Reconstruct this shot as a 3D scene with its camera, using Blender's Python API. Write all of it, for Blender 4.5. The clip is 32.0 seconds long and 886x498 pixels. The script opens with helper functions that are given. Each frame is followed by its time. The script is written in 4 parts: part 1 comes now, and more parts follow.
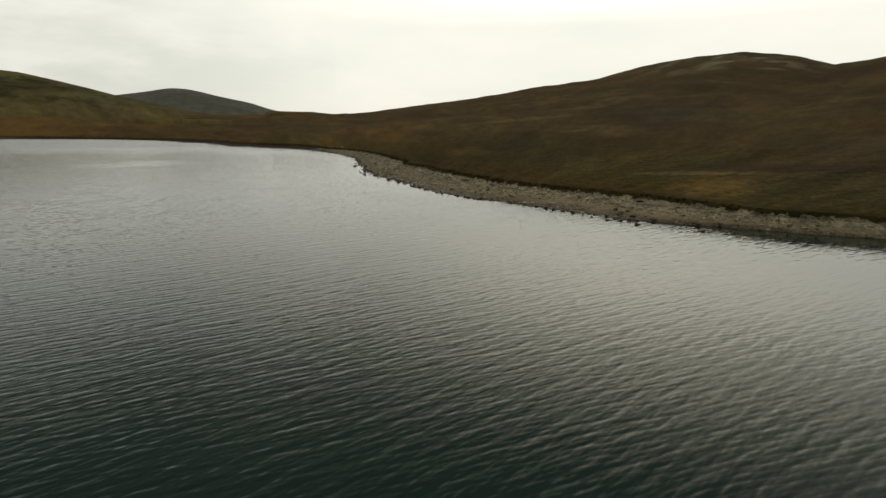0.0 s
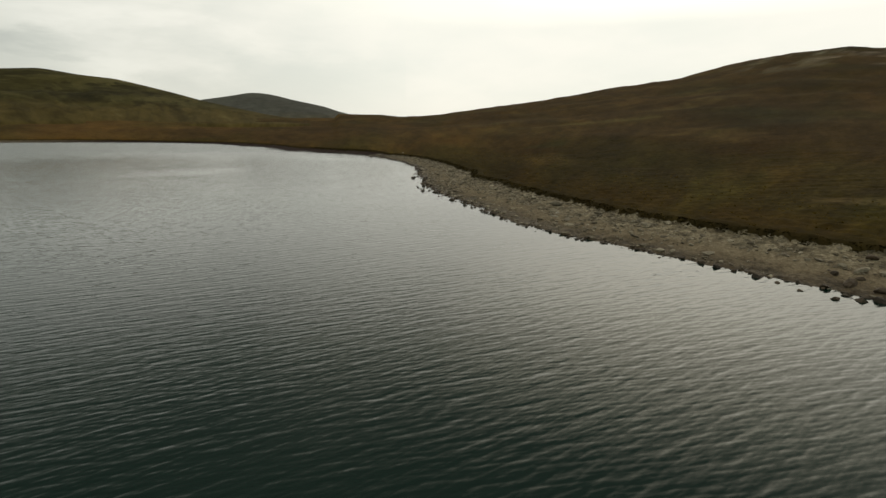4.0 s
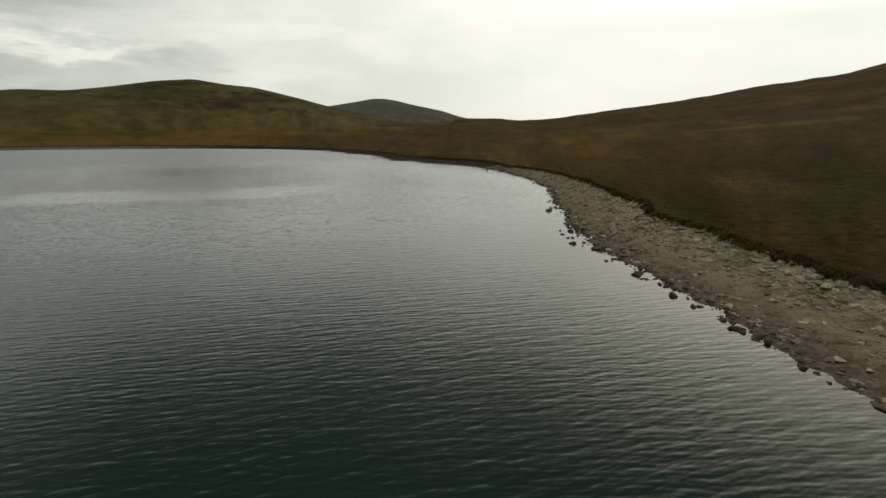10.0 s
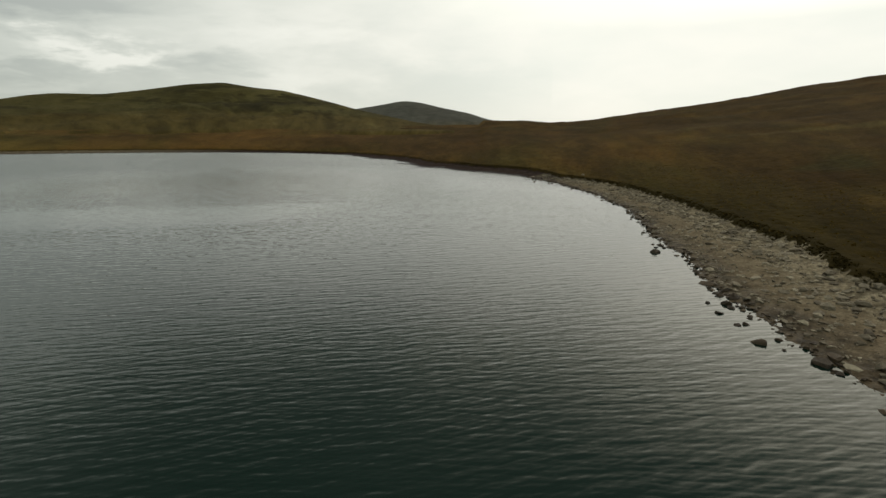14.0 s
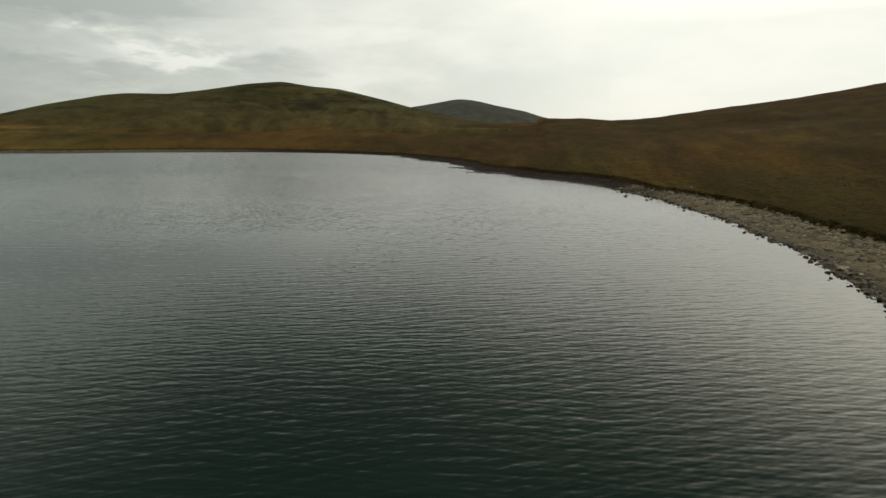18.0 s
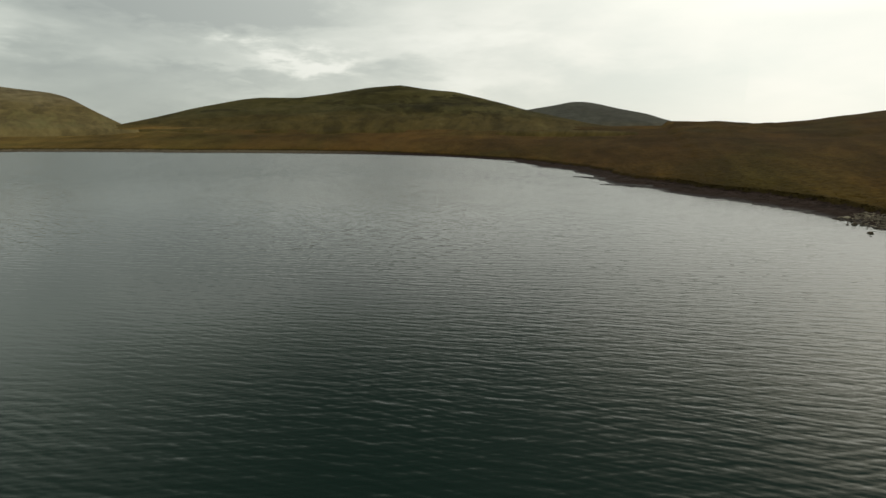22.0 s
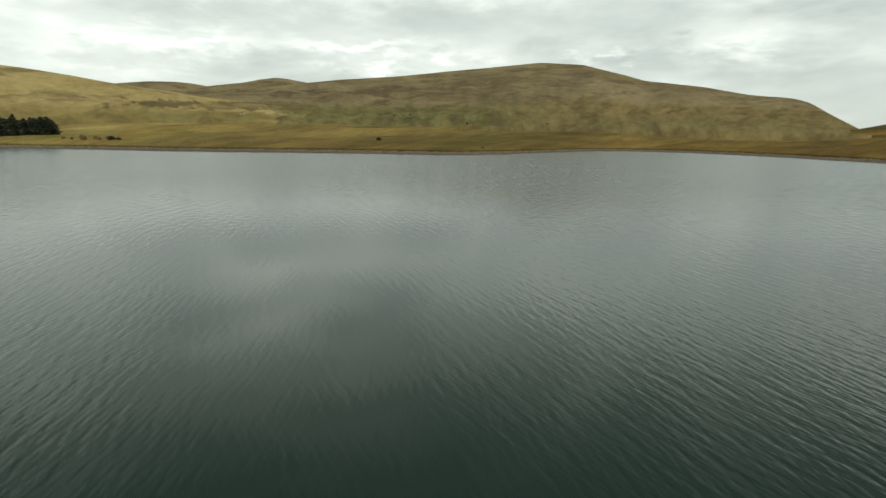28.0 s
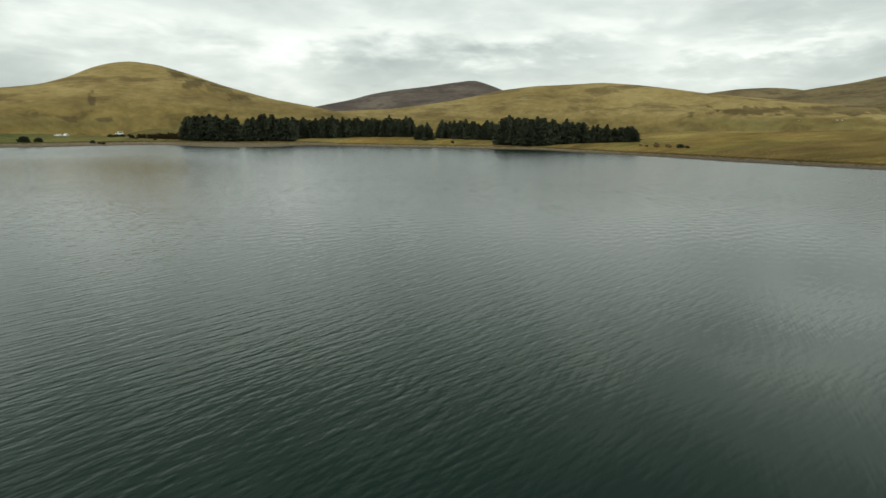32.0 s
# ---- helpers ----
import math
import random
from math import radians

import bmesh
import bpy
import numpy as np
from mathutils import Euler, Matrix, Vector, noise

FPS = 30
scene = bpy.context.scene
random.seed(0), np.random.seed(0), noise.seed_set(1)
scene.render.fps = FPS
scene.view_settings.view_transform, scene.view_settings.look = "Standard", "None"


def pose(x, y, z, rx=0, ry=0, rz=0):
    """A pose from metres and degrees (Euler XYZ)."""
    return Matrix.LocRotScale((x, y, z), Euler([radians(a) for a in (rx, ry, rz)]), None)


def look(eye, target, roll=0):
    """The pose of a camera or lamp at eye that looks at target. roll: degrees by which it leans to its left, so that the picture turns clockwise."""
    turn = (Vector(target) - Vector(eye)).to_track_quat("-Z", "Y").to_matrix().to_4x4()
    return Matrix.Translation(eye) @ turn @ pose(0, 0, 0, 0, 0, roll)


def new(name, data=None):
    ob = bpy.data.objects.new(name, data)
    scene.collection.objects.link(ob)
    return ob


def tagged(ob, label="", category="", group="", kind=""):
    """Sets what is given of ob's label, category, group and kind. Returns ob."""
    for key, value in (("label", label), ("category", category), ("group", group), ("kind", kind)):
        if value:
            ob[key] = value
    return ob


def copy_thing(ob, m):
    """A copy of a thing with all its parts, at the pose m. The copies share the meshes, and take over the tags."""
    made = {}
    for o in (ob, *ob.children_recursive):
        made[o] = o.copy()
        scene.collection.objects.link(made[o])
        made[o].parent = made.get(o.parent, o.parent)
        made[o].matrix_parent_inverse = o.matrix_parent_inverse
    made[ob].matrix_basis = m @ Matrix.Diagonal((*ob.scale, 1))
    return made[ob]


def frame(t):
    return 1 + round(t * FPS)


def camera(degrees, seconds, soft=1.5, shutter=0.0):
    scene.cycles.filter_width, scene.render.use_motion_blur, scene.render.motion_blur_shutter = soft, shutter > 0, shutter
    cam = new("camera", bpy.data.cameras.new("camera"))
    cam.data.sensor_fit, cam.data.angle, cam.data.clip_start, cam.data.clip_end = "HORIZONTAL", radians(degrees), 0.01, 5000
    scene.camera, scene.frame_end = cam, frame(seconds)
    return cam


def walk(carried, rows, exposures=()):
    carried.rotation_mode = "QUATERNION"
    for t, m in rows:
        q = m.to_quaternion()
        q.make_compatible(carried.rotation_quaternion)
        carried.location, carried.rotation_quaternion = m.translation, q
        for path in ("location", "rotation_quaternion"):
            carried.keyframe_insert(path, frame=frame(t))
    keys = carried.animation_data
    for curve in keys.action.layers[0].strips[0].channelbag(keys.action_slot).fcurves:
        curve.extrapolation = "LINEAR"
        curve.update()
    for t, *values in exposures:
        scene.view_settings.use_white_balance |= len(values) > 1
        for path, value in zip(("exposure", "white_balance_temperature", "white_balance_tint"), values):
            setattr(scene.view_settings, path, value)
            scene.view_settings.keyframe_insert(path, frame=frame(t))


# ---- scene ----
cam = camera(79.5, 32.0)
PATH = [
    (0, (140.272, 117.748, 7.851), (140.644, 119.658, 7.387), 0.4),
    (0.5, (140.584, 119.882, 7.838), (140.929, 121.797, 7.376), 0.4),
    (1, (140.844, 122.087, 7.831), (141.135, 124.011, 7.368), 0.4),
    (1.5, (141.136, 124.307, 7.828), (141.436, 126.229, 7.365), 0.3),
    (2, (141.392, 126.564, 7.829), (141.703, 128.485, 7.367), 0.3),
    (2.5, (141.632, 128.831, 7.832), (141.952, 130.751, 7.372), 0.3),
    (3, (141.83, 131.109, 7.832), (142.159, 133.028, 7.376), 0.3),
    (3.5, (142.028, 133.406, 7.832), (142.297, 135.334, 7.374), 0.3),
    (4, (142.202, 135.691, 7.833), (142.334, 137.633, 7.377), 0.3),
    (4.5, (142.346, 138.02, 7.836), (142.328, 139.967, 7.379), 0.1),
    (4.9, (142.44, 139.85, 7.847), (142.403, 141.798, 7.39), 0.1),
    (6.5, (142.568, 146.886, 7.94), (142.567, 148.835, 7.49), 0.2),
    (7, (142.427, 148.956, 7.974), (142.338, 150.903, 7.524), -0.1),
    (7.5, (142.166, 150.915, 8.024), (141.924, 152.849, 7.574), 0.0),
    (8, (141.881, 152.815, 8.075), (141.639, 154.749, 7.625), -0.0),
    (8.5, (141.561, 154.759, 8.112), (141.303, 156.691, 7.665), 0.1),
    (9, (141.138, 156.822, 8.139), (140.856, 158.75, 7.692), -0.0),
    (9.5, (140.721, 158.986, 8.154), (140.439, 160.915, 7.708), 0.1),
    (10, (140.261, 161.224, 8.154), (139.978, 163.153, 7.71), 0.0),
    (10.5, (139.796, 163.478, 8.165), (139.51, 165.407, 7.721), -0.0),
    (11, (139.291, 165.673, 8.197), (139.004, 167.602, 7.753), -0.2),
    (11.5, (138.754, 167.818, 8.217), (138.441, 169.743, 7.773), -0.2),
    (12, (138.239, 169.943, 8.217), (137.9, 171.864, 7.775), -0.2),
    (12.5, (137.668, 172.071, 8.191), (137.335, 173.994, 7.753), -0.3),
    (13, (137.13, 174.138, 8.117), (136.802, 176.062, 7.68), -0.3),
    (13.5, (136.519, 176.35, 8.046), (136.198, 178.275, 7.61), -0.3),
    (14, (135.898, 178.64, 7.975), (135.52, 180.555, 7.54), -0.1),
    (14.5, (135.282, 180.956, 7.9), (134.875, 182.866, 7.465), -0.0),
    (15, (134.609, 183.239, 7.865), (134.2, 185.148, 7.428), 0.0),
    (15.5, (134.015, 185.425, 7.877), (133.59, 187.33, 7.44), 0.1),
    (17.5, (131.658, 193.761, 8.087), (131.13, 195.64, 7.65), 0.2),
    (18, (131.14, 195.778, 8.119), (130.575, 197.645, 7.678), -0.1),
    (18.5, (130.332, 197.913, 8.14), (129.761, 199.778, 7.699), -0.2),
    (19, (129.445, 200.098, 8.133), (128.871, 201.963, 7.694), -0.1),
    (19.5, (128.555, 202.279, 8.103), (127.975, 204.142, 7.665), -0.1),
    (20, (127.625, 204.391, 8.054), (127.02, 206.247, 7.618), -0.1),
    (20.5, (126.7, 206.421, 7.992), (126.094, 208.277, 7.56), -0.2),
    (21, (125.758, 208.385, 7.915), (125.152, 210.242, 7.483), -0.1),
    (21.5, (124.851, 210.271, 7.823), (124.243, 212.127, 7.393), -0.0),
    (21.6, (124.675, 210.635, 7.803), (124.05, 212.488, 7.373), 0.0),
    (22, (123.975, 212.081, 7.723), (123.038, 213.795, 7.292), 0.2),
    (22.2, (123.64, 212.79, 7.69), (122.64, 214.464, 7.259), 0.25),
    (22.5, (123.138, 213.84, 7.645), (122.127, 215.511, 7.214), 0.3),
    (23, (122.025, 215.464, 7.592), (120.949, 217.093, 7.159), 0.3),
    (23.5, (120.85, 216.985, 7.551), (119.538, 218.43, 7.115), 0.4),
    (24, (119.685, 218.407, 7.51), (118.277, 219.759, 7.073), 0.5),
    (24.5, (118.534, 219.705, 7.481), (117.063, 220.987, 7.044), 0.6),
    (25, (117.421, 220.864, 7.468), (115.842, 222.011, 7.032), 0.6),
    (25.5, (116.21, 221.837, 7.478), (114.475, 222.731, 7.04), 0.65),
    (27.5, (110.954, 224.922, 7.607), (109.002, 224.889, 7.173), 0.9),
    (28, (109.596, 225.342, 7.659), (107.657, 225.124, 7.221), 0.9),
    (28.5, (108.194, 225.48, 7.725), (106.355, 224.829, 7.284), 1.0),
    (29, (106.814, 225.345, 7.797), (105.138, 224.348, 7.354), 1.0),
    (29.5, (105.47, 224.973, 7.856), (103.845, 223.894, 7.412), 1.0),
    (30, (104.124, 224.434, 7.892), (102.649, 223.16, 7.445), 1.0),
    (30.5, (102.738, 223.779, 7.903), (101.484, 222.287, 7.454), 0.8),
    (31, (101.255, 223.041, 7.908), (100.14, 221.442, 7.462), 0.8),
    (31.5, (99.641, 222.276, 7.922), (98.66, 220.591, 7.477), 0.9),
    (32, (97.966, 221.517, 7.944), (97.068, 219.785, 7.503), 0.8),
]
walk(cam, [(t, look(eye, target, roll)) for t, eye, target, roll in PATH],
     [(0, -0.17, 6750, 10), (4, -0.16, 6735, 9.9), (7, -0.15, 6720, 9.8), (13, -0.145, 6640, 9.2), (21, -0.16, 6620, 9), (25, 0.27, 6560, 9), (27.5, 0.53, 6520, 8), (29, 0.47, 6500, 8.2), (30, 0.42, 6460, 8.4), (32, 0.36, 6420, 8.8)])

# ---------------------------------------------------------------- light
SUN_AZ, SUN_EL = 330.0, 66.0          # azimuth to the left of +y, elevation


def heading(az, el=0.0):
    a, e = radians(az), radians(el)
    return Vector((-math.sin(a) * math.cos(e), math.cos(a) * math.cos(e), math.sin(e)))


world = bpy.data.worlds.new("overcast_sky")
scene.world = world
world.use_nodes = True
wn, wl = world.node_tree.nodes, world.node_tree.links
wn.clear()


def fill_ramp(el, stops):
    stops = [(p, (c, c, c) if isinstance(c, (int, float)) else c) for p, c in stops]
    while len(el) > 1:
        el.remove(el[-1])
    el[0].position, el[0].color = stops[0][0], (*stops[0][1], 1)
    for p, c in stops[1:]:
        el.new(p).color = (*c, 1)


def wnode(kind, **kw):
    n = wn.new(kind)
    for k, v in kw.items():
        n.inputs[k].default_value = v
    return n


def wmath(op, a, b=None, clamp=False):
    n = wn.new("ShaderNodeMath")
    n.operation, n.use_clamp = op, clamp
    for i, v in enumerate((a, b)):
        if v is None:
            continue
        if isinstance(v, (int, float)):
            n.inputs[i].default_value = v
        else:
            wl.new(v, n.inputs[i])
    return n.outputs[0]


def wramp(src, stops):
    n = wn.new("ShaderNodeValToRGB")
    wl.new(src, n.inputs[0])
    fill_ramp(n.color_ramp.elements, stops)
    return n.outputs[0]


def wmix(kind, fac, a, b):
    n = wn.new("ShaderNodeMix")
    n.data_type, n.blend_type = "RGBA", kind
    for s, v in (("Factor", fac), ("A", a), ("B", b)):
        sock = [i for i in n.inputs if i.name == s and (i.type == "RGBA" or s == "Factor")][0]
        if isinstance(v, (int, float)):
            sock.default_value = v
        elif isinstance(v, tuple):
            sock.default_value = (*v, 1)
        else:
            wl.new(v, sock)
    return [o for o in n.outputs if o.type == "RGBA"][0]


co = wn.new("ShaderNodeTexCoord").outputs["Generated"]
sep = wn.new("ShaderNodeSeparateXYZ")
wl.new(co, sep.inputs[0])
tall = wn.new("ShaderNodeCombineXYZ")          # the clouds lie flat: wider than high
wl.new(sep.outputs[0], tall.inputs[0])
wl.new(sep.outputs[1], tall.inputs[1])
wl.new(wmath("MULTIPLY", sep.outputs[2], 3.3), tall.inputs[2])


def cloud_noise(scale, detail, rough, distort, w):
    n = wnode("ShaderNodeTexNoise", Scale=scale, Detail=detail, Roughness=rough, Distortion=distort)
    m = wn.new("ShaderNodeVectorMath")
    m.operation = "ADD"
    wl.new(tall.outputs[0], m.inputs[0])
    m.inputs[1].default_value = (w, w * 0.7, 0)
    wl.new(m.outputs[0], n.inputs["Vector"])
    return n.outputs["Fac"]


big = cloud_noise(3.2, 5.0, 0.52, 0.3, 3.1)
fine = cloud_noise(8.0, 4.0, 0.50, 0.3, 11.0)
puff = cloud_noise(26.0, 4.0, 0.55, 0.4, 5.0)
cloud = wmath("ADD", wmath("ADD", wmath("MULTIPLY", big, 0.58), wmath("MULTIPLY", fine, 0.34)), wmath("MULTIPLY", puff, 0.08))
# banks and breaks of the cloud low over the hills: azimuth, elevation, their half widths, thickness
az_sky = wmath("MULTIPLY", wmath("ARCTAN2", wmath("MULTIPLY", sep.outputs[0], -1.0), sep.outputs[1]), 180 / math.pi)
az_sky = wmath("MODULO", wmath("ADD", az_sky, 360.0), 360.0)
el_sky = wmath("MULTIPLY", wmath("ARCSINE", sep.outputs[2]), 180 / math.pi)
az_sky = wmath("ADD", az_sky, wmath("MULTIPLY", wmath("SUBTRACT", fine, 0.5), 24.0))
el_sky = wmath("ADD", el_sky, wmath("ADD", wmath("MULTIPLY", wmath("SUBTRACT", fine, 0.5), 5.5), wmath("MULTIPLY", wmath("SUBTRACT", puff, 0.5), 3.0)))
for a0, e0, wa, we, k in ((50, 11.0, 13, 2.2, -0.40), (43, 6.9, 6.0, 0.9, 0.26), (33, 6.4, 3.5, 0.9, -0.14), (50, 5.2, 8, 0.8, -0.10), (47, 3.4, 4, 0.7, 0.10),
                          (64, 5.5, 8, 2.6, -0.12), (28, 10, 9, 2.6, 0.10), (27, 4.5, 5, 1.6, 0.12), (10, 4.2, 12, 2.4, -0.10), (82, 10.0, 9, 1.8, 0.03), (75, 6.5, 8, 1.5, -0.05), (80.5, 7.3, 1.8, 0.6, 0.18),
                          (69, 8.0, 4, 1.6, 0.12), (122, 7.8, 7, 1.1, 0.18), (131, 6.4, 6, 1.0, 0.10), (104, 7.8, 8, 0.8, 0.22), (102, 5.7, 3.0, 0.6, 0.26), (92, 11.0, 10, 1.6, -0.09), (115, 10.8, 12, 1.2, -0.07),
                          (150, 9.6, 14, 1.5, 0.13), (150, 5.8, 16, 1.1, -0.10), (165, 8.0, 8, 1.2, 0.08), (178, 9.5, 12, 1.5, 0.07), (192, 7.0, 8, 1.5, 0.05), (143, 7.2, 6, 0.7, -0.06)):
    p = wmath("POWER", wmath("DIVIDE", wmath("SUBTRACT", az_sky, a0), wa), 2.0)
    q = wmath("POWER", wmath("DIVIDE", wmath("SUBTRACT", el_sky, e0), we), 2.0)
    cloud = wmath("ADD", cloud, wmath("MULTIPLY", wmath("EXPONENT", wmath("MULTIPLY", wmath("ADD", p, q), -1.0)), k))
grey = wramp(cloud, [(0.28, (0.35, 0.385, 0.365)), (0.42, (0.46, 0.50, 0.463)), (0.56, (0.60, 0.64, 0.588)), (0.72, (0.84, 0.865, 0.80)), (0.86, (0.95, 0.955, 0.90))])
# the cloud thins towards the sun and thickens overhead
sun_dir = heading(SUN_AZ, 26)
dot = wn.new("ShaderNodeVectorMath")
dot.operation = "DOT_PRODUCT"
wl.new(co, dot.inputs[0])
dot.inputs[1].default_value = sun_dir
thin = wmath("MULTIPLY", wmath("ADD", dot.outputs["Value"], 1.0), 0.5)
veil = wramp(thin, [(0.50, 0.0), (0.62, 0.15), (0.74, 0.34), (0.84, 0.70), (0.92, 0.96)])
thick = wramp(thin, [(0.0, 0.0), (0.86, 0.0), (0.95, 0.30), (0.985, 0.72), (1.0, 1.0)])
pale = wmix("MULTIPLY", 1.0, wramp(cloud, [(0.30, (0.90, 0.935, 0.92)), (0.60, (1.0, 1.0, 0.98))]), (1.10, 1.09, 1.012))
low = wmix("MIX", veil, grey, pale)
over_sun = wramp(sep.outputs[2], [(0.0, 1.0), (0.20, 1.06), (0.29, 1.12), (0.37, (0.60, 0.62, 0.585)), (0.48, (0.25, 0.27, 0.25)), (1.0, (0.20, 0.22, 0.205))])
over_lee = wramp(sep.outputs[2], [(0.0, 1.0), (0.20, 1.08), (0.29, (1.34, 1.40, 1.35)), (0.38, (1.16, 1.23, 1.16)), (0.50, (0.70, 0.77, 0.71)), (0.64, (0.48, 0.53, 0.49)), (1.0, (0.33, 0.37, 0.335))])
layer = wmix("MULTIPLY", 1.0, low, wmix("MIX", wramp(thin, [(0.46, 0.0), (0.72, 1.0)]), over_lee, over_sun))
thick = wmix("MULTIPLY", 1.0, thick, wramp(sep.outputs[2], [(0.16, 0.0), (0.25, 1.0), (0.40, 1.0), (0.60, 0.0)]))
layer = wmix("ADD", 1.0, layer, wmix("MULTIPLY", 1.0, thick, (1.25, 1.15, 0.92)))
sky = wn.new("ShaderNodeTexSky")
sky.sky_type, sky.sun_disc = "NISHITA", False
sky.sun_elevation, sky.sun_rotation = radians(SUN_EL), radians(360 - SUN_AZ)
clear = wmix("MULTIPLY", 1.0, sky.outputs[0], (0.10, 0.10, 0.10))
both = wmix("MIX", 0.94, clear, layer)
back = wn.new("ShaderNodeBackground")
wl.new(both, back.inputs[0])
back.inputs[1].default_value = 1.0
wout = wn.new("ShaderNodeOutputWorld")
wl.new(back.outputs[0], wout.inputs[0])

lamp = bpy.data.lights.new("sun", "SUN")
lamp.energy, lamp.angle, lamp.color = 0.95, radians(28), (1.0, 0.95, 0.86)
sun = new("sun", lamp)
sun.matrix_world = look((0, 0, 300), Vector((0, 0, 300)) - heading(SUN_AZ, SUN_EL))

# ---------------------------------------------------------------- materials


class Mat:
    """A small wrapper to write node materials."""

    def __init__(self, name, rough=0.9, spec=0.3):
        self.m = bpy.data.materials.new(name)
        self.m.use_nodes = True
        self.n, self.l = self.m.node_tree.nodes, self.m.node_tree.links
        self.b = self.n["Principled BSDF"]
        self.b.inputs["Roughness"].default_value = rough
        self.b.inputs["Specular IOR Level"].default_value = spec
        self.pos = self.n.new("ShaderNodeNewGeometry").outputs["Position"]

    def put(self, node, sock, v):
        s = node.inputs[sock]
        if isinstance(v, (int, float)):
            s.default_value = v
        elif isinstance(v, tuple):
            s.default_value = (*v, 1) if len(v) == 3 and s.type == "RGBA" else v
        else:
            self.l.new(v, s)

    def noise(self, scale, detail=4.0, rough=0.55, distort=0.0, stretch=(1, 1, 1), turn=0.0, vec=None, out="Fac"):
        mp = self.n.new("ShaderNodeMapping")
        self.l.new(vec or self.pos, mp.inputs["Vector"])
        mp.inputs["Rotation"].default_value = (0, 0, radians(turn))
        ms = self.n.new("ShaderNodeMapping")
        self.l.new(mp.outputs[0], ms.inputs["Vector"])
        ms.inputs["Scale"].default_value = stretch
        t = self.n.new("ShaderNodeTexNoise")
        self.l.new(ms.outputs[0], t.inputs["Vector"])
        for k, v in (("Scale", scale), ("Detail", detail), ("Roughness", rough), ("Distortion", distort)):
            t.inputs[k].default_value = v
        return t.outputs[out]

    def voronoi(self, scale, feature="F1", out="Distance", stretch=(1, 1, 1)):
        mp = self.n.new("ShaderNodeMapping")
        self.l.new(self.pos, mp.inputs["Vector"])
        mp.inputs["Scale"].default_value = stretch
        t = self.n.new("ShaderNodeTexVoronoi")
        t.feature = feature
        t.inputs["Scale"].default_value = scale
        self.l.new(mp.outputs[0], t.inputs["Vector"])
        return t.outputs[out]

    def shift(self, vec, by):
        n = self.n.new("ShaderNodeVectorMath")
        self.l.new(vec, n.inputs[0])
        n.inputs[1].default_value = by
        return n.outputs[0]

    def attr(self, name, out="Fac"):
        a = self.n.new("ShaderNodeAttribute")
        a.attribute_name = name
        return a.outputs[out]

    def math(self, op, a, b=None, c=None):
        n = self.n.new("ShaderNodeMath")
        n.operation = op
        for i, v in enumerate((a, b, c)):
            if v is not None:
                self.put(n, i, v)
        return n.outputs[0]

    def ramp(self, src, stops):
        n = self.n.new("ShaderNodeValToRGB")
        self.l.new(src, n.inputs[0])
        fill_ramp(n.color_ramp.elements, stops)
        return n.outputs[0]

    def mix(self, fac, a, b, kind="MIX"):
        n = self.n.new("ShaderNodeMix")
        n.data_type, n.blend_type = "RGBA", kind
        for s, v in (("Factor", fac), ("A", a), ("B", b)):
            sock = [i for i in n.inputs if i.name == s and (i.type == "RGBA" if s != "Factor" else i.type == "VALUE")][0]
            if isinstance(v, (int, float)):
                sock.default_value = v
            elif isinstance(v, tuple):
                sock.default_value = (*v, 1)
            else:
                self.l.new(v, sock)
        return [o for o in n.outputs if o.type == "RGBA"][0]

    def bump(self, height, strength=0.5, distance=0.1, normal=None):
        n = self.n.new("ShaderNodeBump")
        self.put(n, "Height", height)
        self.put(n, "Strength", strength)
        n.inputs["Distance"].default_value = distance
        if normal is not None:
            self.l.new(normal, n.inputs["Normal"])
        return n.outputs[0]

    def done(self, color=None, normal=None, rough=None):
        if color is not None:
            self.put(self.b, "Base Color", color)
        if normal is not None:
            self.l.new(normal, self.b.inputs["Normal"])
        if rough is not None:
            self.put(self.b, "Roughness", rough)
        return self.m


